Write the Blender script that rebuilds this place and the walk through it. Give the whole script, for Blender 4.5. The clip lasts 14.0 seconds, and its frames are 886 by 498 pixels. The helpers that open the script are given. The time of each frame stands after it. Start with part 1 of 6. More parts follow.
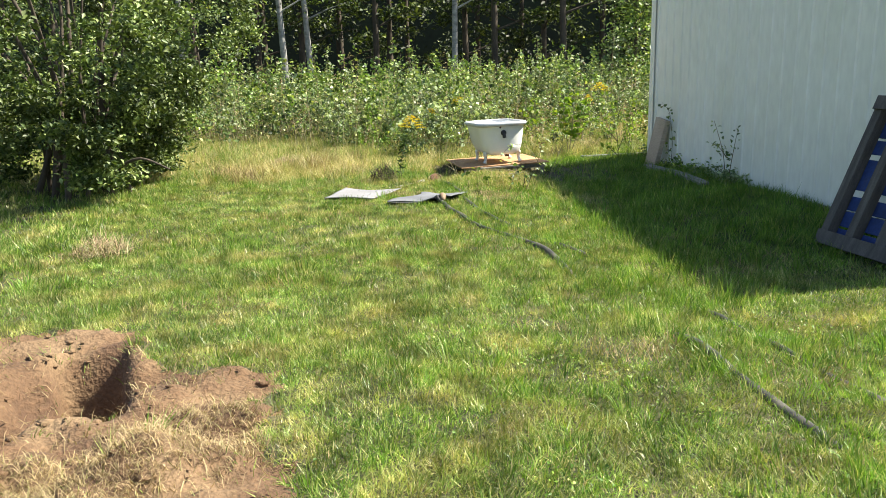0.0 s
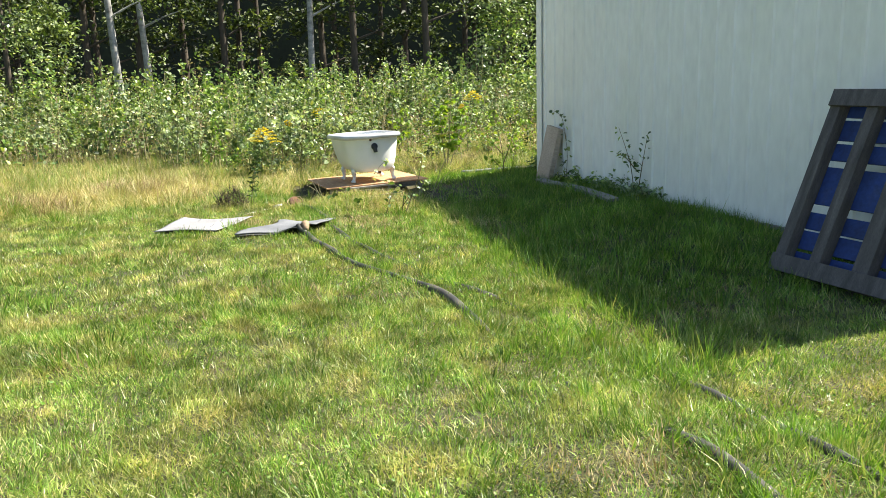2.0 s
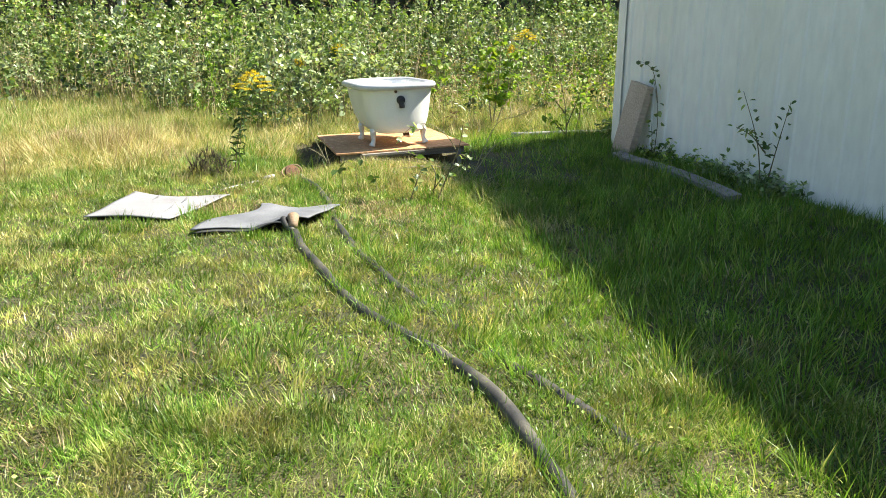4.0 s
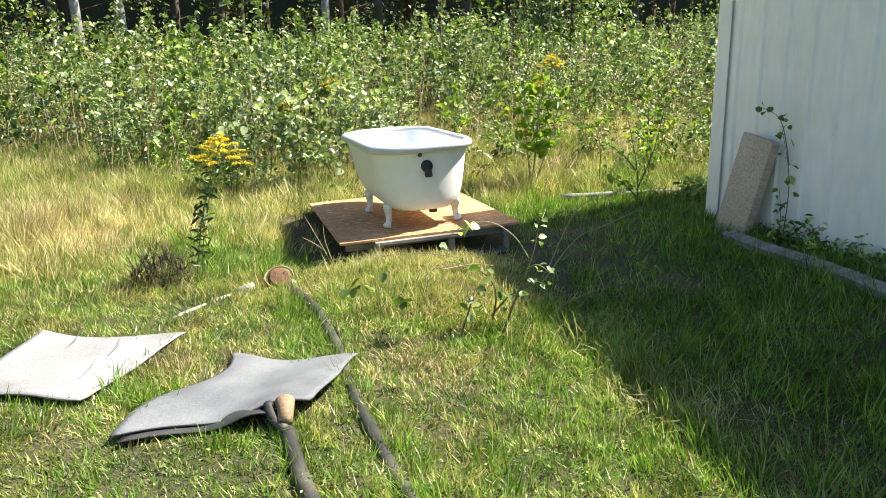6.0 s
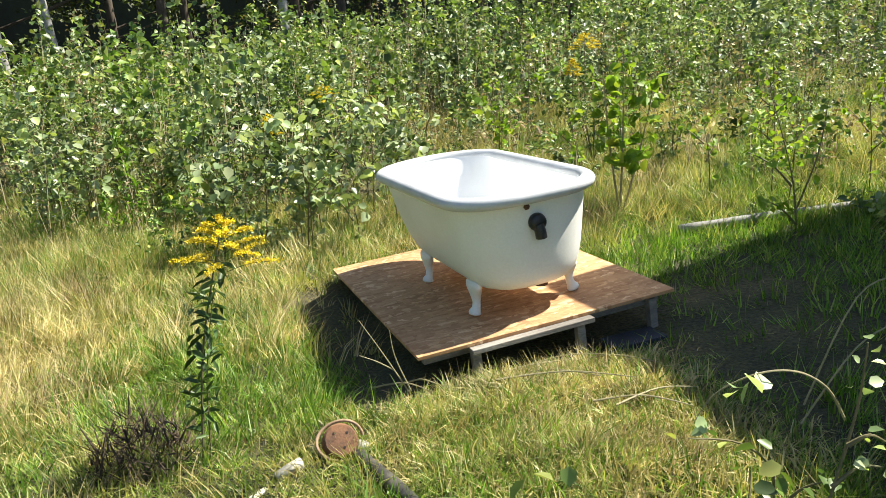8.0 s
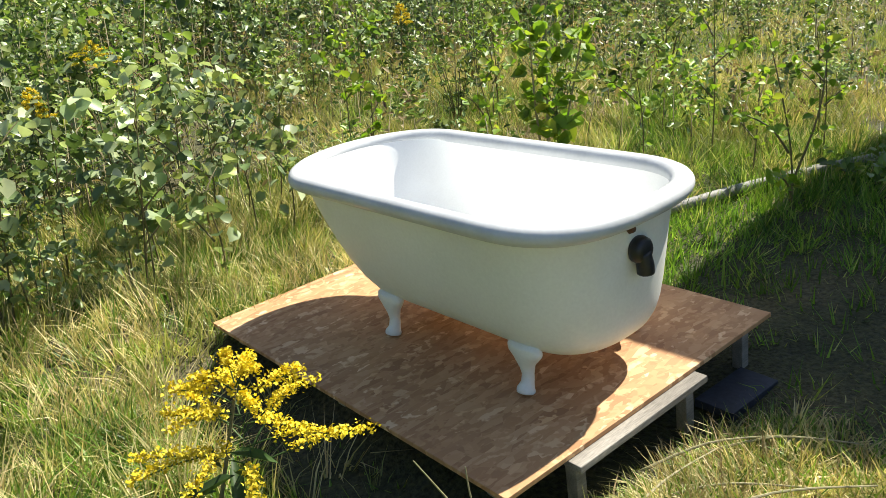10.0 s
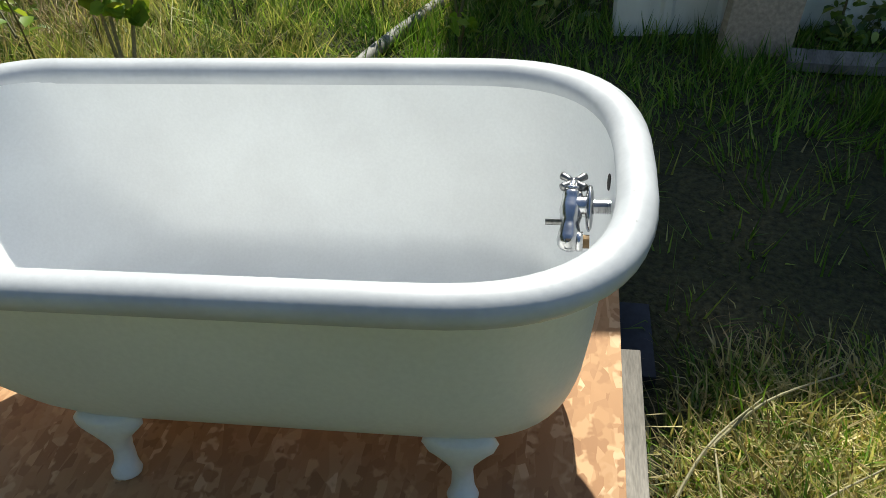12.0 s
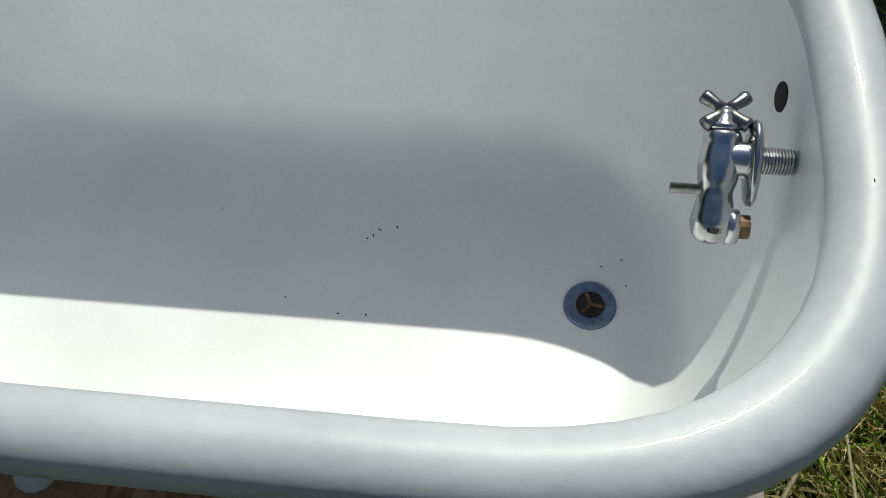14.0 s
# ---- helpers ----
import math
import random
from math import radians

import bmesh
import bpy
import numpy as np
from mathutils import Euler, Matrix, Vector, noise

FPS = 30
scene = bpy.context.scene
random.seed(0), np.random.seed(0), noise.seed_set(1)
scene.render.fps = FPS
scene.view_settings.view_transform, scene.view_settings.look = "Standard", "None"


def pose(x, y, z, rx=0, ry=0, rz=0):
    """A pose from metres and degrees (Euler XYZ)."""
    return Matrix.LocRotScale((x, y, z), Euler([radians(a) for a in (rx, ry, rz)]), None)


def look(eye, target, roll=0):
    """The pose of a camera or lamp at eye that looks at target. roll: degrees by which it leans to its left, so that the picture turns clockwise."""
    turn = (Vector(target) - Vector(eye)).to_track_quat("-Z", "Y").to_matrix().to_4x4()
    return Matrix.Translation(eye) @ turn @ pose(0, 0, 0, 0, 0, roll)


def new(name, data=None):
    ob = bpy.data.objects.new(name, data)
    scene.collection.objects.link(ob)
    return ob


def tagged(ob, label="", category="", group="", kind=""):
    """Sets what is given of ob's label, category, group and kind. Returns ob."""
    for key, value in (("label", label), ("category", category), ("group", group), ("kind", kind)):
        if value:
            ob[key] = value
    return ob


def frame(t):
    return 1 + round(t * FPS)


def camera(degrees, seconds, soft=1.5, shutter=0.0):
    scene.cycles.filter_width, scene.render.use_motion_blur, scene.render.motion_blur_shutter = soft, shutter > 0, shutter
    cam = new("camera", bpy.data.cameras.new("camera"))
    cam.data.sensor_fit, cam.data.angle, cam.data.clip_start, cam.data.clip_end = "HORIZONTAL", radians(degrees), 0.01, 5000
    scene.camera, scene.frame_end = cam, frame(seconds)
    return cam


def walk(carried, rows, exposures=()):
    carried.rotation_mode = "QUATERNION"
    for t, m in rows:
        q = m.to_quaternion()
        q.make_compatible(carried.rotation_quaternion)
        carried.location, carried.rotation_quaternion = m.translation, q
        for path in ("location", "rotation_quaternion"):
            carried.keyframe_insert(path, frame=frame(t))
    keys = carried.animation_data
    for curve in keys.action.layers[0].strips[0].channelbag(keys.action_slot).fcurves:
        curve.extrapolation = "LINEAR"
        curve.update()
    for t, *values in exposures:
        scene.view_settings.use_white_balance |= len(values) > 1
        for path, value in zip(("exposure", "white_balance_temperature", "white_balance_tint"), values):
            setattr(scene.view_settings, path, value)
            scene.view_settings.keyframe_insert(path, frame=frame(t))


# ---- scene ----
LENS = 57.0
cam = camera(LENS, 14.0, 0.65)
PATH = [
    (0, pose(0.097, -0.130, 1.484, 77.55, 1.19, 0.22)),
    (0.5, pose(0.106, 0.040, 1.410, 78.23, 1.69, -0.93)),
    (1, pose(0.077, 0.490, 1.304, 75.50, 3.75, -6.94)),
    (1.5, pose(0.053, 1.101, 1.303, 78.40, 3.68, -5.53)),
    (2, pose(0.081, 1.619, 1.303, 78.52, 1.54, -9.56)),
    (4.5, pose(0.414, 4.643, 1.309, 73.73, -0.63, -6.52)),
    (5, pose(0.422, 5.236, 1.334, 73.90, 0.43, -8.25)),
    (5.5, pose(0.389, 5.770, 1.417, 74.96, 0.80, -6.89)),
    (6, pose(0.235, 6.293, 1.437, 75.17, 0.74, -8.28)),
    (6.5, pose(0.155, 6.804, 1.416, 73.74, 0.79, -6.81)),
    (7, pose(0.055, 7.318, 1.435, 70.87, 0.49, -2.66)),
    (7.5, pose(-0.115, 7.839, 1.485, 70.75, 0.74, -7.46)),
    (8, pose(-0.160, 8.432, 1.473, 74.01, 5.19, -12.27)),
    (10.5, pose(-0.741, 10.654, 1.415, 68.46, 3.34, -34.76)),
    (11, pose(-0.483, 11.132, 1.344, 67.76, 5.08, -38.19)),
    (11.5, pose(-0.412, 11.523, 1.372, 59.64, 3.78, -61.95)),
    (12, pose(-0.293, 11.735, 1.396, 53.65, 1.28, -74.18)),
    (12.5, pose(0.046, 11.866, 1.291, 48.00, 2.62, -74.15)),
    (13, pose(0.318, 11.908, 1.249, 38.11, 3.08, -81.38)),
    (13.5, pose(0.359, 11.923, 1.240, 31.91, 1.58, -84.84)),
    (14, pose(0.354, 11.972, 1.234, 32.67, 1.51, -75.06)),
]
EXPOSURES = [(0, 1.52, 6500, 10), (0.5, 1.70, 6500, 10), (6.0, 1.68, 6500, 10), (6.5, 1.65, 6500, 10), (7.0, 1.38, 6500, 10), (7.5, 1.36, 6500, 10), (8.0, 1.43, 6500, 10), (10.5, 1.12, 6450, 9), (11.0, 0.92, 6400, 8), (11.5, 0.68, 6300, 7), (12.0, 0.58, 6250, 7), (12.5, 0.18, 6150, 6), (13.0, -0.16, 6100, 6), (14, -0.28, 6100, 6)]
walk(cam, PATH, EXPOSURES)

# ---- light: high sun from behind the shed, clear sky ----
SUN_AZ, SUN_EL = 6.5, 52.5          # degrees from +x towards +y, and above the horizon
world = bpy.data.worlds.new("sky")
scene.world = world
world.use_nodes = True
wn = world.node_tree.nodes
sky = wn.new("ShaderNodeTexSky")
sky.sky_type = "NISHITA"
sky.sun_disc = False
sky.sun_elevation = radians(SUN_EL)
sky.sun_rotation = radians(90 - SUN_AZ)
wn["Background"].inputs["Strength"].default_value = 0.07
world.node_tree.links.new(sky.outputs[0], wn["Background"].inputs["Color"])
sun = new("sun", bpy.data.lights.new("sun", "SUN"))
sun.data.energy, sun.data.angle, sun.data.color = 5.0, radians(0.53), (1.0, 0.94, 0.80)
sun_way = Vector((math.cos(radians(SUN_AZ)) * math.cos(radians(SUN_EL)), math.sin(radians(SUN_AZ)) * math.cos(radians(SUN_EL)), math.sin(radians(SUN_EL))))
sun.matrix_world = look(sun_way * 60, (0, 0, 0))

rng = np.random.default_rng(7)


# ---- materials ----
def mat(name, rough=0.7, metal=0.0, coat=0.0):
    m = bpy.data.materials.new(name)
    m.use_nodes = True
    b = m.node_tree.nodes["Principled BSDF"]
    b.inputs["Roughness"].default_value = rough
    b.inputs["Metallic"].default_value = metal
    b.inputs["Coat Weight"].default_value = coat
    return m, m.node_tree, b


def noise_tex(nt, scale, detail=4.0, stretch=(1, 1, 1), source="Object"):
    tc = nt.nodes.new("ShaderNodeTexCoord")
    mp = nt.nodes.new("ShaderNodeMapping")
    mp.inputs["Scale"].default_value = stretch
    nt.links.new(tc.outputs[source], mp.inputs[0])
    n = nt.nodes.new("ShaderNodeTexNoise")
    n.inputs["Scale"].default_value = scale
    n.inputs["Detail"].default_value = detail
    nt.links.new(mp.outputs[0], n.inputs["Vector"])
    return n.outputs["Fac"]


def ramp(nt, fac, stops):
    r = nt.nodes.new("ShaderNodeValToRGB")
    els = r.color_ramp.elements
    while len(els) < len(stops):
        els.new(0.5)
    for e, (p, c) in zip(els, stops):
        e.position = p
        e.color = (*c, 1)
    nt.links.new(fac, r.inputs[0])
    return r.outputs["Color"]


def mix(nt, fac, a, b, kind="MIX"):
    m = nt.nodes.new("ShaderNodeMix")
    m.data_type = "RGBA"
    m.blend_type = kind
    for sock, v in ((m.inputs[0], fac), (m.inputs[6], a), (m.inputs[7], b)):
        if isinstance(v, (int, float)):
            sock.default_value = v
        elif isinstance(v, tuple):
            sock.default_value = (*v, 1)
        else:
            nt.links.new(v, sock)
    return m.outputs[2]


def bump(nt, b, fac, strength, distance):
    n = nt.nodes.new("ShaderNodeBump")
    n.inputs["Strength"].default_value = strength
    n.inputs["Distance"].default_value = distance
    nt.links.new(fac, n.inputs["Height"])
    nt.links.new(n.outputs[0], b.inputs["Normal"])


def rough_from(nt, b, fac, lo, hi):
    m = nt.nodes.new("ShaderNodeMapRange")
    m.inputs["To Min"].default_value, m.inputs["To Max"].default_value = lo, hi
    nt.links.new(fac, m.inputs["Value"])
    nt.links.new(m.outputs[0], b.inputs["Roughness"])


def surface(name, stops, scale, rough=0.75, fine=60.0, relief=0.3, depth=0.004, stretch=(1, 1, 1), metal=0.0, coat=0.0, grain=0.35):
    """A worn surface: large blotches from stops, fine grain over them, and relief."""
    m, nt, b = mat(name, rough, metal, coat)
    big = noise_tex(nt, scale, 5.0, stretch)
    small = noise_tex(nt, fine, 3.0, stretch)
    base = ramp(nt, big, stops)
    speck = ramp(nt, small, [(0.3, (1 - grain,) * 3), (0.7, (1.0, 1.0, 1.0))])
    nt.links.new(mix(nt, 1.0, base, speck, "MULTIPLY"), b.inputs["Base Color"])
    bump(nt, b, small, relief, depth)
    rough_from(nt, b, big, max(0.03, rough - 0.1), min(1.0, rough + 0.1))
    return m


def leafy(name, stops, patch=None, patch_scale=0.6, see=0.4, rough=0.46, clump=(2.1, 0.16), edge=(0.45, 0.62)):
    """Leaves or blades: colour by island, varied over the ground by patch, letting light through."""
    m, nt, b = mat(name, rough)
    geo = nt.nodes.new("ShaderNodeNewGeometry")
    col = ramp(nt, geo.outputs["Random Per Island"], stops)
    if patch:
        n = noise_tex(nt, patch_scale, 4.0)
        f = ramp(nt, n, [(edge[0], (0, 0, 0)), (edge[1], (1, 1, 1))])
        r2 = nt.nodes.new("ShaderNodeMath")
        r2.operation = "FRACT"
        mul = nt.nodes.new("ShaderNodeMath")
        mul.operation = "MULTIPLY"
        mul.inputs[1].default_value = 17.3
        nt.links.new(geo.outputs["Random Per Island"], mul.inputs[0])
        nt.links.new(mul.outputs[0], r2.inputs[0])
        other = ramp(nt, r2.outputs[0], patch)
        col = mix(nt, f, col, other)
    mott = ramp(nt, noise_tex(nt, 5.5, 3.0), [(0.36, (0.76, 0.76, 0.76)), (0.5, (1.0, 1.0, 1.0)), (0.64, (1.26, 1.26, 1.26))])
    col = mix(nt, 1.0, col, mott, "MULTIPLY")
    lo, hi = 1 - clump[1], 1 + clump[1]
    col = mix(nt, 1.0, col, ramp(nt, noise_tex(nt, clump[0], 2.0), [(0.38, (lo, lo, lo * 0.9)), (0.62, (hi, hi, hi))]), "MULTIPLY")
    nt.links.new(col, b.inputs["Base Color"])
    tr = nt.nodes.new("ShaderNodeBsdfTranslucent")
    tcol = mix(nt, 1.0, col, (1.0, 1.0, 0.55), "MULTIPLY")
    nt.links.new(tcol, tr.inputs["Color"])
    ms = nt.nodes.new("ShaderNodeMixShader")
    ms.inputs[0].default_value = see
    out = nt.nodes["Material Output"]
    nt.links.new(b.outputs[0], ms.inputs[1])
    nt.links.new(tr.outputs[0], ms.inputs[2])
    nt.links.new(ms.outputs[0], out.inputs["Surface"])
    return m


GREEN = [(0.0, (0.055, 0.120, 0.016)), (0.3, (0.108, 0.212, 0.028)), (0.6, (0.182, 0.300, 0.047)), (0.84, (0.29, 0.372, 0.090)), (0.95, (0.50, 0.48, 0.22)), (1.0, (0.66, 0.57, 0.32))]
STRAW = [(0.0, (0.13, 0.21, 0.025)), (0.3, (0.25, 0.30, 0.06)), (0.55, (0.48, 0.43, 0.16)), (0.8, (0.66, 0.57, 0.28)), (1.0, (0.44, 0.33, 0.15))]
DRY = [(0.0, (0.17, 0.25, 0.045)), (0.35, (0.35, 0.36, 0.12)), (0.65, (0.58, 0.51, 0.26)), (1.0, (0.53, 0.42, 0.23))]
M_GRASS = leafy("lawn_grass", GREEN, STRAW, 2.6, 0.42, 0.38, clump=(4.6, 0.32), edge=(0.48, 0.70))
M_TALL = leafy("tall_dry_grass", DRY, GREEN, 0.9, 0.42)
HAY = [(0.0, (0.30, 0.29, 0.10)), (0.35, (0.52, 0.45, 0.20)), (0.7, (0.70, 0.60, 0.34)), (1.0, (0.50, 0.36, 0.19))]
M_HAY = leafy("hay", HAY, DRY, 1.3, 0.35)
M_BROWNHAY = leafy("brown_straw", [(0.0, (0.16, 0.11, 0.055)), (0.4, (0.33, 0.24, 0.13)), (0.75, (0.50, 0.39, 0.23)), (1.0, (0.22, 0.22, 0.08))], None, see=0.25, rough=0.7)
M_DRYWEED = leafy("dead_weed_leaf", [(0.0, (0.16, 0.11, 0.06)), (0.5, (0.30, 0.23, 0.13)), (1.0, (0.42, 0.36, 0.2))], None, see=0.3, rough=0.7)
M_ROD = leafy("goldenrod_leaf", [(0.0, (0.03, 0.065, 0.014)), (0.6, (0.06, 0.12, 0.03)), (1.0, (0.13, 0.20, 0.06))], None, see=0.3, rough=0.5)
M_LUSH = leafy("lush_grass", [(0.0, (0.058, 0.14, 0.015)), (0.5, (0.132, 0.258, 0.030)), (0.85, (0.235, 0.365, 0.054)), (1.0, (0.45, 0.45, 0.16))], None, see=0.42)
M_GROUND = surface("soil_and_thatch", [(0.3, (0.037, 0.043, 0.012)), (0.5, (0.072, 0.072, 0.026)), (0.72, (0.145, 0.12, 0.056))], 1.6, 0.95, 55, 0.9, 0.02, grain=0.7)
M_THATCH = leafy("lawn_thatch", [(0.0, (0.12, 0.19, 0.03)), (0.4, (0.26, 0.28, 0.08)), (0.75, (0.47, 0.41, 0.20)), (1.0, (0.40, 0.29, 0.16))], [(0.0, (0.08, 0.15, 0.016)), (0.5, (0.18, 0.27, 0.035)), (1.0, (0.36, 0.36, 0.10))], 2.2, 0.35, 0.6)
M_DIRT = surface("sandy_soil", [(0.25, (0.075, 0.036, 0.018)), (0.5, (0.150, 0.086, 0.043)), (0.75, (0.28, 0.19, 0.105))], 2.4, 0.95, 40, 0.9, 0.02)
M_WEED = leafy("weed_leaf", [(0.0, (0.035, 0.075, 0.014)), (0.4, (0.105, 0.185, 0.035)), (0.75, (0.20, 0.30, 0.06)), (1.0, (0.42, 0.45, 0.13))], [(0.0, (0.07, 0.12, 0.045)), (0.5, (0.17, 0.235, 0.11)), (1.0, (0.40, 0.46, 0.29))], 1.1, 0.36, 0.42, (1.5, 0.40))
M_ASPEN = leafy("aspen_leaf", [(0.0, (0.09, 0.155, 0.05)), (0.5, (0.26, 0.345, 0.165)), (0.85, (0.48, 0.54, 0.35)), (1.0, (0.36, 0.47, 0.08))], None, see=0.34, rough=0.32, clump=(2.4, 0.35))
M_BRIGHT = leafy("young_leaf", [(0.0, (0.13, 0.25, 0.02)), (0.6, (0.22, 0.35, 0.035)), (1.0, (0.36, 0.42, 0.06))], None, see=0.5, rough=0.5)
M_FERN = leafy("fern_leaf", [(0.0, (0.085, 0.19, 0.015)), (0.6, (0.15, 0.29, 0.026)), (1.0, (0.26, 0.38, 0.06))], None, see=0.45, rough=0.5)
M_BUSH = leafy("shrub_leaf", [(0.0, (0.030, 0.056, 0.010)), (0.5, (0.085, 0.130, 0.028)), (0.8, (0.19, 0.25, 0.075)), (1.0, (0.33, 0.38, 0.18))], None, see=0.28, rough=0.5, clump=(1.9, 0.4))
M_FOREST = leafy("forest_leaf", [(0.0, (0.016, 0.030, 0.007)), (0.55, (0.034, 0.058, 0.012)), (1.0, (0.15, 0.19, 0.045))], None, see=0.3, rough=0.55, clump=(0.6, 0.5))
M_YELLOW = leafy("goldenrod_flower", [(0.0, (0.70, 0.52, 0.015)), (1.0, (0.88, 0.72, 0.03))], None, see=0.25, rough=0.7)
M_STEM = surface("plant_stem", [(0.3, (0.10, 0.11, 0.04)), (0.7, (0.20, 0.15, 0.07))], 6, 0.7, 80)
M_PALESTEM = surface("pale_stem", [(0.3, (0.24, 0.23, 0.11)), (0.7, (0.38, 0.33, 0.2))], 6, 0.7, 80)
M_BARK = surface("dark_bark", [(0.3, (0.045, 0.035, 0.025)), (0.7, (0.12, 0.095, 0.07))], 5, 0.9, 30, 0.8, 0.01, (1, 1, 0.3))
M_BIRCH = surface("birch_bark", [(0.25, (0.08, 0.075, 0.07)), (0.45, (0.28, 0.275, 0.26)), (0.7, (0.40, 0.39, 0.37))], 4, 0.7, 30, 0.4, 0.004, (1, 1, 2.5))
M_DEAD = surface("dead_roots", [(0.3, (0.022, 0.015, 0.009)), (0.7, (0.10, 0.07, 0.038))], 9, 0.9, 60)
# Rim base darkened below the basin's to dim it in the sun.
M_ENAMEL = surface("dimmed_white_enamel", [(0.3, (0.46, 0.48, 0.505)), (0.6, (0.55, 0.57, 0.595))], 7.0, 0.48, 70, 0.28, 0.0014, coat=0.32, grain=0.06)
M_BASIN = surface("worn_enamel_basin", [(0.3, (0.765, 0.775, 0.775)), (0.6, (0.825, 0.84, 0.84))], 5.5, 0.34, 160, 0.03, 0.0005, coat=0.2, grain=0.05)
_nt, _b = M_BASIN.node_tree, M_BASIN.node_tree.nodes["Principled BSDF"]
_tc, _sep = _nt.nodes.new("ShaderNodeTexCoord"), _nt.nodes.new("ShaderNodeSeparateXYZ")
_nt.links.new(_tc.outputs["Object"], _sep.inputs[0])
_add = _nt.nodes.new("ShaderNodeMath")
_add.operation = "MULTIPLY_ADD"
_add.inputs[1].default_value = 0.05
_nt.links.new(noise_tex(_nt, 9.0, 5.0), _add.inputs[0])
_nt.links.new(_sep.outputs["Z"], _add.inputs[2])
_floor_shade_wear = ramp(_nt, _add.outputs[0], [(0.205, (0.88, 0.88, 0.88)), (0.25, (1.0, 1.0, 1.0))])     # floor shading put into the colour, over etched, dull enamel where bathers stood
_nt.links.new(mix(_nt, 1.0, _b.inputs["Base Color"].links[0].from_socket, _floor_shade_wear, "MULTIPLY"), _b.inputs["Base Color"])
M_OUTER = surface("painted_cast_iron", [(0.3, (0.735, 0.745, 0.70)), (0.6, (0.805, 0.815, 0.78))], 2.5, 0.45, 90, 0.06, 0.001, grain=0.06)
M_CHROME, _nt, _b = mat("worn_chrome", 0.14, 1.0)
_nt.links.new(ramp(_nt, noise_tex(_nt, 25, 4), [(0.35, (0.45, 0.45, 0.45)), (0.65, (0.72, 0.72, 0.73))]), _b.inputs["Base Color"])
rough_from(_nt, _b, noise_tex(_nt, 60, 3), 0.08, 0.35)
M_DULL = surface("dull_chrome", [(0.3, (0.22, 0.22, 0.22)), (0.7, (0.36, 0.36, 0.35))], 40, 0.36, 200, 0.2, 0.0005, metal=1.0)
M_BRASS = surface("tarnished_brass", [(0.3, (0.10, 0.06, 0.03)), (0.7, (0.22, 0.14, 0.06))], 60, 0.6, 200, 0.3, 0.001, metal=0.3)
M_RUST = surface("rust", [(0.3, (0.07, 0.035, 0.02)), (0.7, (0.22, 0.105, 0.05))], 18, 0.85, 120, 0.6, 0.002)
M_BLACK = surface("black_plastic", [(0.3, (0.012, 0.012, 0.013)), (0.7, (0.025, 0.025, 0.027))], 6, 0.45, 120, 0.1, 0.001)
M_PIPE = surface("weathered_black_pipe", [(0.3, (0.02, 0.02, 0.02)), (0.5, (0.045, 0.043, 0.038)), (0.72, (0.13, 0.12, 0.09))], 6, 0.6, 90, 0.3, 0.002)
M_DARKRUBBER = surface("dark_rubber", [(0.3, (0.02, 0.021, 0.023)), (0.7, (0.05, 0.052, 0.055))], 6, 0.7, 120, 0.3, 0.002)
M_RUBBER = surface("grey_rubber_mat", [(0.25, (0.105, 0.111, 0.124)), (0.5, (0.160, 0.168, 0.184)), (0.75, (0.225, 0.233, 0.250))], 3.5, 0.7, 140, 0.4, 0.002)
M_SHEET = surface("pale_grey_sheet", [(0.25, (0.18, 0.176, 0.18)), (0.45, (0.255, 0.252, 0.262)), (0.7, (0.315, 0.312, 0.325))], 3.0, 0.75, 120, 0.25, 0.002)
M_SHED = surface("white_painted_steel", [(0.3, (0.79, 0.80, 0.71)), (0.6, (0.86, 0.87, 0.80)), (0.75, (0.82, 0.83, 0.73))], 0.8, 0.5, 14, 0.08, 0.003, (1, 1, 0.35), grain=0.1)
M_ROOF = surface("grey_roofing", [(0.3, (0.10, 0.10, 0.10)), (0.7, (0.18, 0.18, 0.18))], 2, 0.8, 40)
M_GREYWOOD = surface("weathered_wood", [(0.3, (0.17, 0.155, 0.135)), (0.6, (0.31, 0.285, 0.25)), (0.8, (0.40, 0.37, 0.33))], 3, 0.85, 40, 0.5, 0.003, (1, 6, 6))
M_OLDWOOD = surface("old_dark_wood", [(0.3, (0.07, 0.062, 0.055)), (0.6, (0.13, 0.118, 0.105)), (0.8, (0.19, 0.175, 0.16))], 3, 0.9, 40, 0.6, 0.003, (6, 6, 1))
M_BOARD = surface("tan_board", [(0.3, (0.46, 0.36, 0.26)), (0.7, (0.63, 0.52, 0.40))], 2.5, 0.8, 60, 0.3, 0.002, (1, 1, 0.3))
M_BLUE = surface("faded_blue_paint", [(0.3, (0.01, 0.028, 0.11)), (0.6, (0.018, 0.05, 0.20)), (0.8, (0.06, 0.075, 0.12))], 4, 0.65, 40, 0.4, 0.003)
M_SLATE = surface("dark_slate_paint", [(0.3, (0.018, 0.022, 0.035)), (0.7, (0.04, 0.048, 0.07))], 5, 0.8, 60)
M_DRAIN = surface("dull_blue_metal", [(0.3, (0.10, 0.15, 0.26)), (0.7, (0.17, 0.23, 0.36))], 30, 0.45, 120, 0.2, 0.001, metal=0.4)
M_PVC = surface("dirty_white_plastic", [(0.3, (0.24, 0.23, 0.19)), (0.6, (0.55, 0.54, 0.48))], 14, 0.5, 80)
M_CLAY = surface("brown_clay_pipe", [(0.3, (0.22, 0.14, 0.08)), (0.7, (0.38, 0.27, 0.17))], 10, 0.75, 80)
M_HOLE, _nt, _b = mat("dark_opening", 0.9)
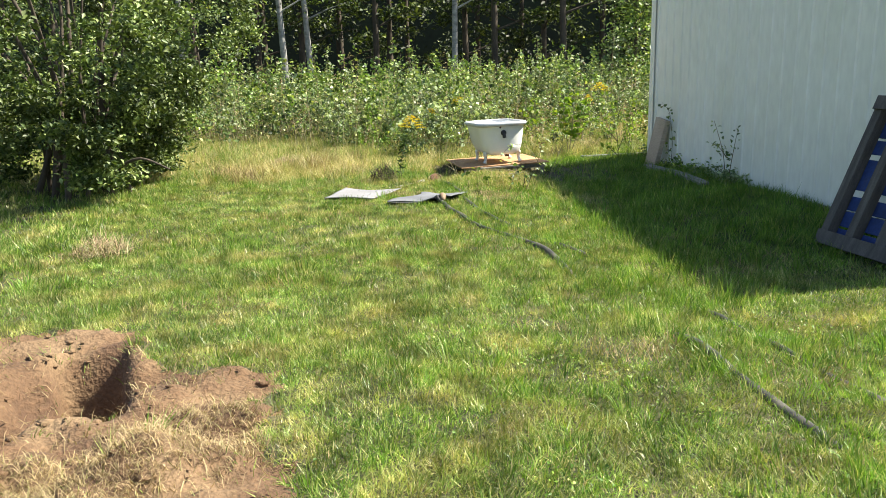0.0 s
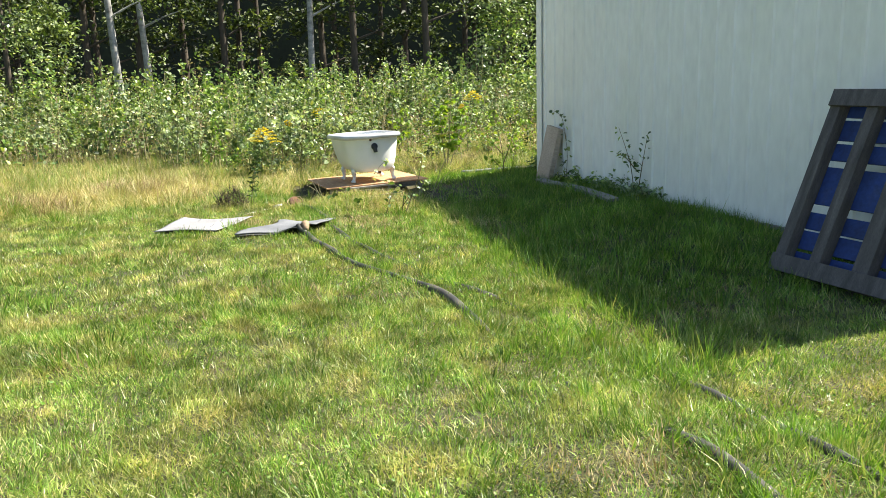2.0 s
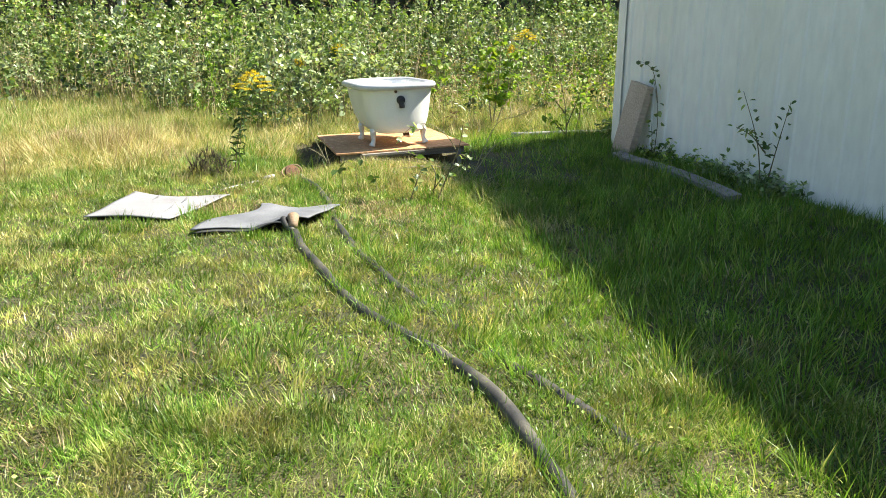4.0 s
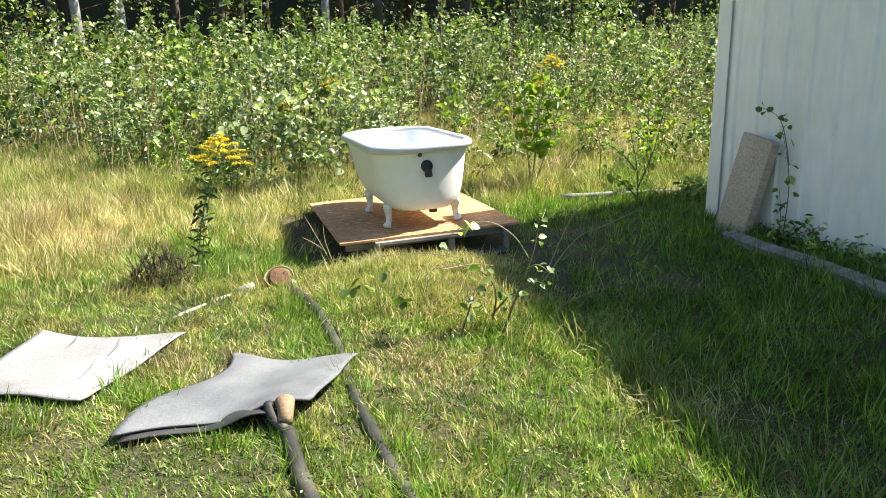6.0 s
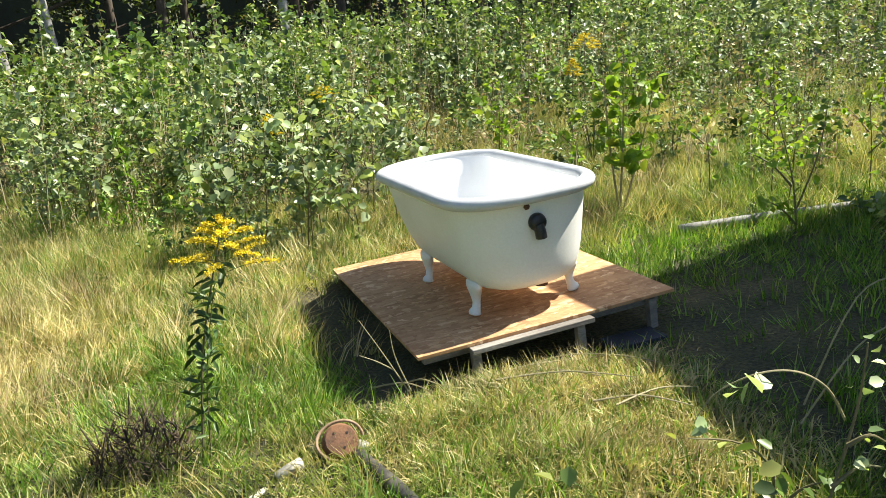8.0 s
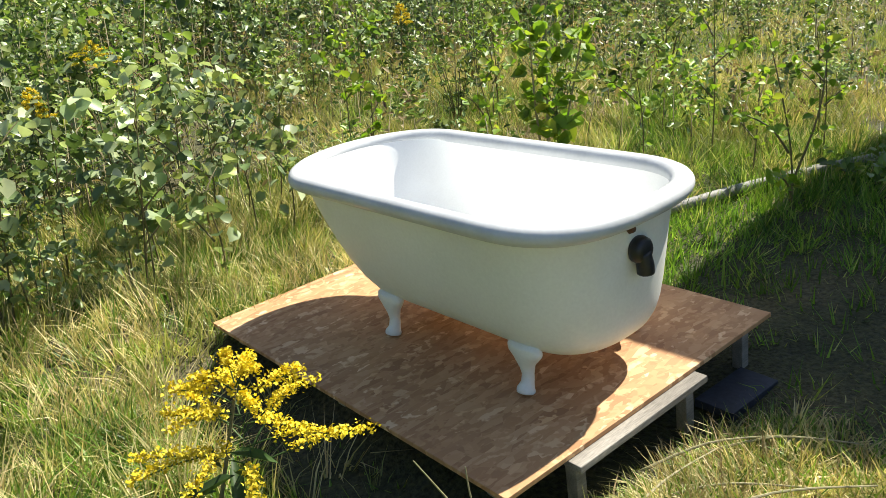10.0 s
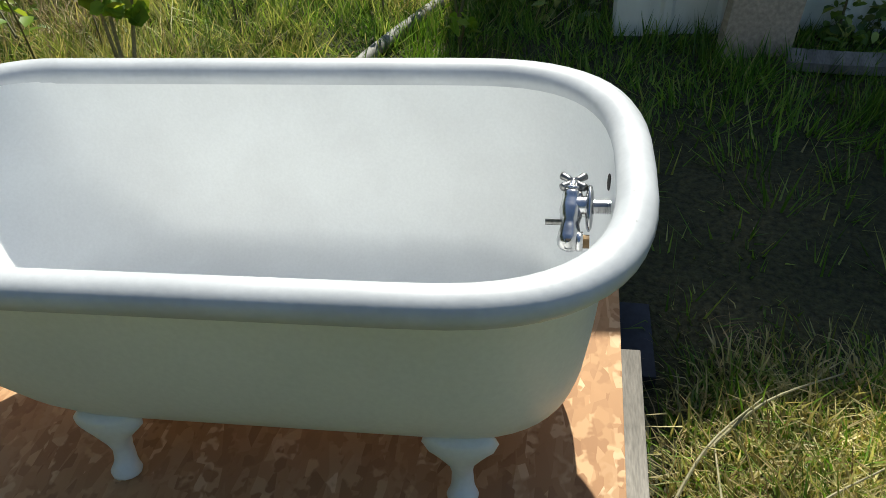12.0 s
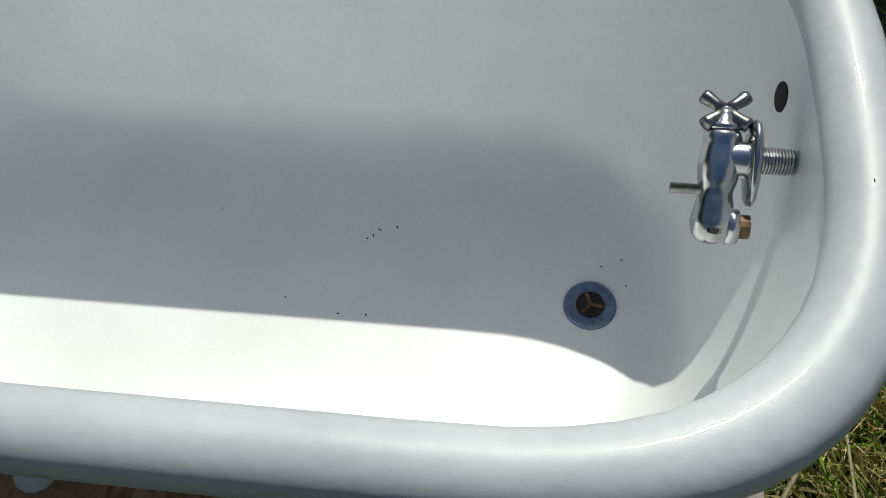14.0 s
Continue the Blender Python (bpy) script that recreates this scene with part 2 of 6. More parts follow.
_nt.links.new(ramp(_nt, noise_tex(_nt, 30, 3), [(0.3, (0.01, 0.009, 0.008)), (0.7, (0.03, 0.022, 0.016))]), _b.inputs["Base Color"])

# strand board: flakes of several browns, each cell turned its own way
M_OSB, _nt, _b = mat("strand_board", 0.75)
_tc = _nt.nodes.new("ShaderNodeTexCoord")
_cells = []
for _ang, _sc in ((25, (9, 34, 9)), (110, (8, 30, 9)), (65, (10, 38, 9))):
    _mp = _nt.nodes.new("ShaderNodeMapping")
    _mp.inputs["Rotation"].default_value = (0, 0, radians(_ang))
    _mp.inputs["Scale"].default_value = _sc
    _nt.links.new(_tc.outputs["Object"], _mp.inputs[0])
    _v = _nt.nodes.new("ShaderNodeTexVoronoi")
    _v.inputs["Scale"].default_value = 1.0
    _nt.links.new(_mp.outputs[0], _v.inputs["Vector"])
    _sep = _nt.nodes.new("ShaderNodeSeparateColor")
    _nt.links.new(_v.outputs["Color"], _sep.inputs[0])
    _cells.append(_sep.outputs[0])
_r1 = ramp(_nt, _cells[0], [(0.0, (0.26, 0.135, 0.06)), (0.5, (0.42, 0.24, 0.115)), (1.0, (0.66, 0.44, 0.24))])
_r2 = ramp(_nt, _cells[1], [(0.0, (0.31, 0.165, 0.075)), (0.6, (0.45, 0.27, 0.13)), (1.0, (0.80, 0.60, 0.38))])
_r3 = ramp(_nt, _cells[2], [(0.0, (0.23, 0.115, 0.05)), (0.6, (0.40, 0.23, 0.11)), (1.0, (0.50, 0.32, 0.17))])
_sel = ramp(_nt, noise_tex(_nt, 16, 2), [(0.45, (0, 0, 0)), (0.50, (1, 1, 1))])
_sel2 = ramp(_nt, noise_tex(_nt, 23, 2), [(0.47, (0, 0, 0)), (0.52, (1, 1, 1))])
_osb = mix(_nt, _sel2, mix(_nt, _sel, _r1, _r2), _r3)
_nt.links.new(mix(_nt, 0.32, _osb, ramp(_nt, noise_tex(_nt, 2.5, 4), [(0.3, (0.35, 0.155, 0.062)), (0.7, (0.64, 0.355, 0.17))])), _b.inputs["Base Color"])
bump(_nt, _b, _cells[0], 0.25, 0.002)


# ---- building helpers ----
def part(name, bm, material, parent=None, label="", smooth=False, matrix=None):
    me = bpy.data.meshes.new(name)
    bm.normal_update()
    bm.to_mesh(me)
    bm.free()
    me.materials.append(material)
    if smooth:
        me.polygons.foreach_set("use_smooth", [True] * len(me.polygons))
    ob = new(name, me)
    if parent is not None:
        ob.parent = parent
    if matrix is not None:
        ob.matrix_basis = matrix
    if label:
        ob["label"] = label
    return ob


def empty(name, matrix):
    ob = new(name)
    ob.empty_display_size = 0.1
    ob.matrix_world = matrix
    return ob


def tri_mesh(name, verts, tris, material, smooth=False):
    """An object from arrays of corners and triangles."""
    me = bpy.data.meshes.new(name)
    verts = np.ascontiguousarray(verts, dtype=np.float32)
    tris = np.ascontiguousarray(tris, dtype=np.int32)
    me.vertices.add(len(verts))
    me.vertices.foreach_set("co", verts.ravel())
    me.loops.add(tris.size)
    me.loops.foreach_set("vertex_index", tris.ravel())
    me.polygons.add(len(tris))
    me.polygons.foreach_set("loop_start", np.arange(0, tris.size, 3, dtype=np.int32))
    if smooth:
        me.polygons.foreach_set("use_smooth", np.ones(len(tris), dtype=bool))
    me.update(calc_edges=True)
    me.materials.append(material)
    return new(name, me)


def box(bm, lo, hi, bevel=0.0):
    m = Matrix.Translation([(a + b) / 2 for a, b in zip(lo, hi)]) @ Matrix.Diagonal([*(b - a for a, b in zip(lo, hi)), 1])
    geo = bmesh.ops.create_cube(bm, size=1, matrix=m)
    if bevel:
        edges = list({e for v in geo["verts"] for e in v.link_edges})
        bmesh.ops.bevel(bm, geom=edges, offset=bevel, segments=2, affect="EDGES", profile=0.6)
    return bm


def tube(bm, pts, radii, sides=10, caps=True):
    """A tube along points; radii one number or one per point."""
    pts = [Vector(p) for p in pts]
    if isinstance(radii, (int, float)):
        radii = [radii] * len(pts)
    rings, side = [], None
    for i, p in enumerate(pts):
        d = (pts[min(i + 1, len(pts) - 1)] - pts[max(i - 1, 0)]).normalized()
        if side is None:
            side = d.orthogonal().normalized()
        side = (side - d * side.dot(d)).normalized()
        up = d.cross(side)
        rings.append([bm.verts.new(p + (side * math.cos(2 * math.pi * k / sides) + up * math.sin(2 * math.pi * k / sides)) * radii[i]) for k in range(sides)])
    for a, b in zip(rings, rings[1:]):
        for k in range(sides):
            bm.faces.new((a[k], a[(k + 1) % sides], b[(k + 1) % sides], b[k]))
    if caps:
        bm.faces.new(rings[0][::-1])
        bm.faces.new(rings[-1])
    return bm


def curve_pts(pts, n=8):
    """A smooth line through points."""
    pts = [Vector(p) for p in pts]
    out = []
    for i in range(len(pts) - 1):
        p0, p1, p2, p3 = pts[max(i - 1, 0)], pts[i], pts[i + 1], pts[min(i + 2, len(pts) - 1)]
        for k in range(n):
            t = k / n
            out.append(0.5 * (2 * p1 + (p2 - p0) * t + (2 * p0 - 5 * p1 + 4 * p2 - p3) * t * t + (3 * p1 - p0 - 3 * p2 + p3) * t ** 3))
    out.append(pts[-1])
    return out


def smoothstep(a, b, v):
    t = np.clip((np.asarray(v, float) - a) / (b - a), 0, 1)
    return t * t * (3 - 2 * t)


def wave(x, y, s, seed=0.0):
    """A smooth uneven field in about -1..1."""
    x, y = np.asarray(x, float) * s + seed, np.asarray(y, float) * s - seed * 1.7
    return (np.sin(x * 1.3 + 1.7 * np.sin(y * 0.9)) + np.sin(y * 1.7 + 1.3 * np.sin(x * 1.1 + 2)) + np.sin((x + y) * 2.3 + 1.1 * np.sin(x * 2.9)) * 0.6) / 2.6


def dirt_mask(x, y):
    """1 inside the dug patch of bare soil."""
    x, y = np.asarray(x, float), np.asarray(y, float)
    wob = 0.13 * wave(x, y, 4.0, 3.0) + 0.07 * wave(x, y, 11.0, 5.0)
    edge = smoothstep(0.6, 0.9, y) * smoothstep(-3.6, -3.3, x + wob)
    near = smoothstep(0.12, -0.06, x + 0.80 - 0.20 * (3.7 - y) + wob) * smoothstep(4.12, 3.95, y + wob) * edge
    far = smoothstep(0.12, -0.06, x + 1.84 - 0.45 * (4.75 - y) + wob) * smoothstep(4.85, 4.65, y + wob) * edge
    return np.maximum(near, far)


def ground_z(x, y):
    x, y = np.asarray(x, float), np.asarray(y, float)
    z = -0.10 + 0.05 * smoothstep(5, 9.5, y) + 0.014 * wave(x, y, 1.1) + 0.006 * wave(x, y, 4.3, 2.0)
    z = z + 0.10 * smoothstep(13, 20, y) + 0.14 * smoothstep(1.0, 3.5, x) * smoothstep(6.0, 9.0, y)
    z = z - 0.09 * np.exp(-(((x - 0.0) / 0.30) ** 4 + ((y - 12.45) / 0.85) ** 4)) - 0.05 * np.exp(-(((x - 0.9) / 0.7) ** 4 + ((y - 11.95) / 0.5) ** 4))
    z = z + 0.055 * np.exp(-(((x - 0.80) / 0.50) ** 4 + ((y - 11.05) / 0.48) ** 4)) * (1 + 0.5 * wave(x, y, 6.0, 4.0) + 0.3 * wave(x, y, 14.0, 2.0))
    hole = 1.15 * np.exp(-(((x + 1.84 + 0.4 * (y - 3.93)) / 0.18) ** 6 + ((y - 3.93) / 0.36) ** 6)) + 0.8 * np.exp(-(((x + 2.12) / 0.17) ** 6 + ((y - 3.40) / 0.2) ** 6)) + 0.35 * np.exp(-(((x + 2.05) / 0.2) ** 4 + ((y - 3.85) / 0.25) ** 4))
    heap = np.exp(-(((x + 1.62) / 0.16) ** 2 + ((y - 4.35) / 0.25) ** 2)) + 0.7 * np.exp(-(((x + 1.15) / 0.25) ** 2 + ((y - 2.95) / 0.3) ** 2))
    d = dirt_mask(x, y)
    return z + d * (0.14 * heap - 0.62 * hole + 0.045 * wave(x, y, 7, 1.0) + 0.028 * wave(x, y, 17, 5.0) + 0.014 * wave(x, y, 41, 2.0))


def grow(bases, length, lean_x, lean_y, width, kink=0.4, simple=False, droop=0.0):
    """Bent blades: five corners and three triangles each, or one triangle when simple; droop bows the tips down."""
    n = len(bases)
    ang = rng.uniform(0, np.pi, n)
    s = np.stack([np.cos(ang), np.sin(ang), np.zeros(n)], 1) * (width / 2)[:, None]
    lean = np.stack([lean_x, lean_y], 1)
    mag = np.linalg.norm(lean, axis=1)
    up1 = np.sqrt(np.clip(1 - (mag * 0.7) ** 2, 0.1, 1))
    mid = bases + np.concatenate([lean * 0.7, up1[:, None]], 1) * (length * kink)[:, None]
    up2 = np.sqrt(np.clip(1 - np.clip(mag, 0, 0.98) ** 2, 0.02, 1))
    up2 = up2 - droop * (0.4 + mag)
    tip = mid + np.concatenate([lean, up2[:, None]], 1) * (length * (1 - kink))[:, None]
    tip[:, 2] = np.maximum(tip[:, 2], bases[:, 2] + 0.008)
    if simple:
        return np.stack([bases - s, bases + s, tip], 1).reshape(-1, 3), np.arange(n * 3).reshape(-1, 3)
    v = np.stack([bases - s, bases + s, mid - s * 0.8, mid + s * 0.8, tip], 1).reshape(-1, 3)
    o = np.arange(n)[:, None] * 5
    t = np.concatenate([o + [0, 1, 3], o + [0, 3, 2], o + [2, 3, 4]], 1).reshape(-1, 3)
    return v, t


def leaves(centres, size, aspect=0.6, up=0.5, droop=0.0, full=False):
    """Folded pointed leaves facing mostly up: two triangles each, or four with a rounded outline when full."""
    n = len(centres)
    size = np.broadcast_to(size, (n,))
    nrm = rng.normal(0, 1, (n, 3))
    nrm /= np.linalg.norm(nrm, axis=1)[:, None]
    nrm[:, 2] = np.abs(nrm[:, 2]) + up
    nrm /= np.linalg.norm(nrm, axis=1)[:, None]
    d = rng.normal(0, 1, (n, 3))
    d[:, 2] -= droop
    d -= nrm * (d * nrm).sum(1)[:, None]
    d /= np.linalg.norm(d, axis=1)[:, None] + 1e-9
    s = np.cross(nrm, d)
    L = size[:, None]
    fold = nrm * L * 0.12
    base, tip = centres - d * L * 0.5, centres + d * L * 0.5 - fold
    if full:
        lo, hi = centres - d * L * 0.26, centres + d * L * 0.12 - fold * 0.3
        wl, wh = s * L * aspect * 0.44, s * L * aspect * 0.43
        v = np.stack([base, lo + wl + fold * 0.8, hi + wh + fold, tip, hi - wh + fold, lo - wl + fold * 0.8], 1).reshape(-1, 3)
        o = np.arange(n)[:, None] * 6
        return v, np.concatenate([o + [0, 3, 2], o + [0, 2, 1], o + [0, 4, 3], o + [0, 5, 4]], 1).reshape(-1, 3)
    c = centres - d * L * 0.08
    left, right = c + s * L * aspect * 0.5 + fold, c - s * L * aspect * 0.5 + fold
    v = np.stack([base, left, tip, right], 1).reshape(-1, 3)
    o = np.arange(n)[:, None] * 4
    t = np.concatenate([o + [0, 2, 1], o + [0, 3, 2]], 1).reshape(-1, 3)
    return v, t


def spindle(p0, p1, r):
    """Thin three-sided stems from p0 to p1, many at once."""
    n = len(p0)
    ring = []
    for k in range(3):
        a = 2 * np.pi * k / 3
        ring.append(np.array([np.cos(a), np.sin(a), 0]))
    v = np.stack([p0 + ring[0] * r[:, None], p0 + ring[1] * r[:, None], p0 + ring[2] * r[:, None], p1], 1).reshape(-1, 3)
    o = np.arange(n)[:, None] * 4
    t = np.concatenate([o + [0, 1, 3], o + [1, 2, 3], o + [2, 0, 3]], 1).reshape(-1, 3)
    return v, t


def joined(lists):
    vs, ts, k = [], [], 0
    for v, t in lists:
        vs.append(v)
        ts.append(t + k)
        k += len(v)
    return np.concatenate(vs), np.concatenate(ts)


# ---- ground ----
def ground():
    xs = np.concatenate([[-160, -90, -50, -30, -20, -14, -10, -8], np.arange(-6.6, 5.6, 0.055), [6.5, 8, 11, 15, 22, 35, 60, 100, 160]])
    ys = np.concatenate([[-120, -60, -30, -15, -8, -4, -2, -1], np.arange(-0.2, 15, 0.055), [15.5, 16.5, 18, 20, 23, 27, 32, 40, 60, 100, 180]])
    gx, gy = np.meshgrid(xs, ys)
    v = np.stack([gx.ravel(), gy.ravel(), ground_z(gx, gy).ravel()], 1)
    w = len(xs)
    i = (np.arange(len(ys) - 1)[:, None] * w + np.arange(w - 1)[None]).ravel()
    t = np.concatenate([np.stack([i, i + 1, i + w + 1], 1), np.stack([i, i + w + 1, i + w], 1)])
    ob = tri_mesh("ground", v, t, M_GROUND, True)
    cx, cy = v[t].mean(1)[:, 0], v[t].mean(1)[:, 1]
    ob.data.materials.append(M_DIRT)
    ob.data.polygons.foreach_set("material_index", (dirt_mask(cx, cy) > 0.5).astype(np.int32))
    return tagged(ob, "uneven lawn soil with thatch and a dug sandy patch", "ground", kind="structure")


ground()

# ---- shed: long wall with upright ribs, seen from its shaded side ----
WALL_FAR, WALL_NEAR = Vector((3.07, 11.95, 0)), Vector((4.30, 5.80, 0))
WALL_WAY = (WALL_NEAR - WALL_FAR).normalized()
WALL_LEN = (WALL_NEAR - WALL_FAR).length
WALL_ANG = math.degrees(math.atan2(WALL_WAY.y, WALL_WAY.x))
SHED_M = pose(WALL_FAR.x, WALL_FAR.y, 0.04, 0, 0, WALL_ANG)   # local x along the wall towards the near end, local y into the shed
EAVE, EAVE_RISE = 2.46, 0.40     # the eave climbs towards the near end


def shed():
    thing = tagged(empty("shed", SHED_M), "white metal-clad shed with ribbed walls, one side in shade", "shed")
    depth = 5.2

    def climb(bm):
        for v in bm.verts:
            if v.co.z > 1:
                v.co.z += EAVE_RISE * v.co.x / WALL_LEN

    def clad(name, start, way, inward, length, label=""):
        bm = bmesh.new()
        prof, s = [], 0.0
        while s < length - 0.05:
            for ds, off in ((0.0, 0.0), (0.155, 0.0), (0.170, 0.016), (0.200, 0.016), (0.215, 0.0)):
                if s + ds < length:
                    prof.append((s + ds, off))
            s += 0.23
        prof.append((length, 0.0))
        rows = []
        for z in (0.03, EAVE):
            rows.append([bm.verts.new(Vector(start) + Vector(way) * a - Vector(inward) * o + Vector((0, 0, z))) for a, o in prof])
            rows.append([bm.verts.new(Vector(start) + Vector(way) * a + Vector(inward) * 0.06 + Vector((0, 0, z))) for a, o in prof])
        n = len(prof)
        for k in range(n - 1):
            bm.faces.new((rows[0][k], rows[0][k + 1], rows[2][k + 1], rows[2][k]))
            bm.faces.new((rows[1][k + 1], rows[1][k], rows[3][k], rows[3][k + 1]))
            bm.faces.new((rows[2][k], rows[2][k + 1], rows[3][k + 1], rows[3][k]))
            bm.faces.new((rows[1][k], rows[1][k + 1], rows[0][k + 1], rows[0][k]))
        for k in (0, n - 1):
            bm.faces.new((rows[0][k], rows[2][k], rows[3][k], rows[1][k]))
        climb(bm)
        bmesh.ops.recalc_face_normals(bm, faces=bm.faces)
        return part(name, bm, M_SHED, thing, label)

    clad("wall_panel", (0, 0, 0), (1, 0, 0), (0, 1, 0), WALL_LEN, "white ribbed steel cladding with grime at its foot")
    clad("wall_panel", (0.064, 0.064, 0), (0, 1, 0), (1, 0, 0), depth - 0.1)
    clad("wall_panel", (WALL_LEN - 0.064, 0.064, 0), (0, 1, 0), (-1, 0, 0), depth - 0.1)
    clad("wall_panel", (0, depth, 0), (1, 0, 0), (0, -1, 0), WALL_LEN)
    for x in (0.0, WALL_LEN):
        bm = bmesh.new()
        s = 1 if x == 0 else -1
        box(bm, (min(x - s * 0.022, x + s * 0.11), -0.024, 0.0), (max(x - s * 0.022, x + s * 0.11), -0.018, EAVE), 0.002)
        box(bm, (min(x - s * 0.024, x - s * 0.018), -0.024, 0.0), (max(x - s * 0.024, x - s * 0.018), 0.10, EAVE), 0.002)
        climb(bm)
        part("corner_trim", bm, M_SHED, thing, "folded white corner trim")
    bm = bmesh.new()
    box(bm, (-0.02, -0.012, -0.22), (WALL_LEN + 0.02, 0.05, 0.028), 0.004)
    part("base_sill", bm, M_GREYWOOD, thing, "grey timber sill at the ground")
    bm = bmesh.new()
    for a, b in ((-0.06, depth / 2), (depth + 0.06, depth / 2)):
        z0, z1 = EAVE + 0.005, EAVE + 0.9
        q = [bm.verts.new((x, y, z)) for z in (0, 0.05) for x, y, z in ((-0.52, a, z0 + z), (WALL_LEN + 0.35, a, z0 + z), (WALL_LEN + 0.35, b, z1 + z), (-0.52, b, z1 + z))]
        for f in ((0, 1, 2, 3), (7, 6, 5, 4), (0, 4, 5, 1), (1, 5, 6, 2), (2, 6, 7, 3), (3, 7, 4, 0)):
            bm.faces.new([q[i] for i in f])
    climb(bm)
    bmesh.ops.recalc_face_normals(bm, faces=bm.faces)
    part("roof", bm, M_ROOF, thing, "low grey roof")


shed()

# ---- platform and bathtub share one slightly tilted base ----
PLAT = pose(0.822, 12.583, 0.077, -2.01, -2.44, 7.64)
PA, PB = 1.293, 1.741
TUB = PLAT @ pose(0.006, -0.082, 0.001, 0, 0, 0.594)


def platform():
    thing = tagged(empty("wooden_platform", PLAT), "low platform of strand board on a weathered timber frame", "platform")
    bm = bmesh.new()
    box(bm, (-PA / 2, -PB / 2, -0.016), (PA / 2, PB / 2, 0.0), 0.002)
    part("deck_sheet", bm, M_OSB, thing, "orange-brown strand board with visible flakes")
    for y in (-PB / 2 + 0.12, 0.0, PB / 2 - 0.12):
        bm = bmesh.new()
        box(bm, (-PA / 2 + 0.05, y - 0.02, -0.085), (PA / 2 - 0.03, y + 0.02, -0.0165), 0.003)
        part("joist", bm, M_GREYWOOD, thing)
    bm = bmesh.new()
    box(bm, (-0.41, -PB / 2 - 0.045, -0.040), (0.19, -PB / 2 + 0.02, -0.0175), 0.003)
    part("front_strip", bm, M_GREYWOOD, thing, "pale grey weathered strip under the edge")
    for x, y in ((-0.385, -PB / 2 + 0.0), (0.13, -PB / 2 + 0.0), (0.55, -PB / 2 + 0.06), (-0.5, PB / 2 - 0.2), (0.5, PB / 2 - 0.2)):
        bm = bmesh.new()
        z = -0.2 if y < 0 else -0.17
        box(bm, (x - 0.02, y - 0.02, z), (x + 0.02, y + 0.02, -0.041), 0.003)
        part("leg", bm, M_GREYWOOD, thing)


platform()
bm = bmesh.new()
box(bm, (-0.14, -0.07, 0.0), (0.14, 0.07, 0.03), 0.003)
tagged(part("blue_board", bm, M_SLATE, None, "", False, pose(1.33, 11.74, -0.075, 0, 0, 8)), "dark blue board lying in the shade by the platform", "board")

TUB_L, TUB_W, TUB_H, ROLL = 1.535, 0.707, 0.579, 0.034


def tub_loop(half, tap, slope, e_tap, e_slope, n_tap, n_slope, z, seg=28):
    """Plan outline of the tub at one height; the tap end at negative y is squarer than the sloping end."""
    pts = []
    for k in range(seg):
        a = math.pi * k / seg - math.pi
        c, s = math.cos(a), math.sin(a)
        pts.append(Vector((math.copysign(abs(c) ** (2 / n_tap), c) * half, tap + e_tap - e_tap * abs(s) ** (2 / n_tap), z)))
    y0, y1 = tap + e_tap, slope - e_slope
    for k in range(8):
        pts.append(Vector((half, y0 + (y1 - y0) * k / 8, z)))
    for k in range(seg):
        a = math.pi * k / seg
        c, s = math.cos(a), math.sin(a)
        pts.append(Vector((math.copysign(abs(c) ** (2 / n_slope), c) * half, slope - e_slope + e_slope * abs(s) ** (2 / n_slope), z)))
    for k in range(8):
        pts.append(Vector((-half, y1 + (y0 - y1) * k / 8, z)))
    return pts


def rim_loop(d, z):
    return tub_loop(TUB_W / 2 + d, -TUB_L / 2 - d, TUB_L / 2 + d, 0.355 + d, 0.298 + d, 2.86, 2.0, z)


def skin(bm, loops, close_first=False, close_last=False, ring=False):
    rows = [[bm.verts.new(p) for p in lp] for lp in loops]
    n = len(rows[0])
    for a, b in list(zip(rows, rows[1:])) + ([(rows[-1], rows[0])] if ring else []):
        for k in range(n):
            bm.faces.new((a[k], a[(k + 1) % n], b[(k + 1) % n], b[k]))
    for row, on in ((rows[0], close_first), (rows[-1], close_last)):
        if on:
            c = bm.verts.new(sum((v.co for v in row), Vector()) / n)
            for k in range(n):
                bm.faces.new((row[k], row[(k + 1) % n], c))
    bmesh.ops.recalc_face_normals(bm, faces=bm.faces)


# height, half width, tap end, sloping end, inside the basin
BODY = [(0.578, 0.339, -0.748, 0.748), (0.52, 0.332, -0.728, 0.716), (0.44, 0.322, -0.716, 0.668), (0.36, 0.309, -0.708, 0.613), (0.29, 0.294, -0.700, 0.556),
        (0.235, 0.276, -0.692, 0.50), (0.195, 0.253, -0.682, 0.45), (0.168, 0.222, -0.668, 0.40), (0.154, 0.185, -0.642, 0.35), (0.150, 0.12, -0.58, 0.27)]


def tub_body(off, dz, inner=False):
    loops = []
    for z, w, tap, sl in BODY:
        q = max(0.0, min(1.0, (z - 0.15) / 0.43))
        e1, e2 = min(0.30, w * 0.95), min(0.30 + 0.06 * q, w * 1.05)
        loop = tub_loop(w + off, tap - off, sl + off, e1 + off, e2 + off, 2.6, 2.1, z + dz * (1 - q))
        if inner:
            loop = [p.lerp(r, q ** 1.6) for p, r in zip(loop, rim_loop(-ROLL * 0.95, loop[0].z))]
            lounge = 0.055 * (1 - q ** 8) * (1 - (1 - q) ** 3)      # the sloping end leans back evenly
            loop = [Vector((p.x, p.y - lounge * float(smoothstep(0.1, 0.6, p.y)), p.z)) for p in loop]
        loops.append(loop)
    return loops


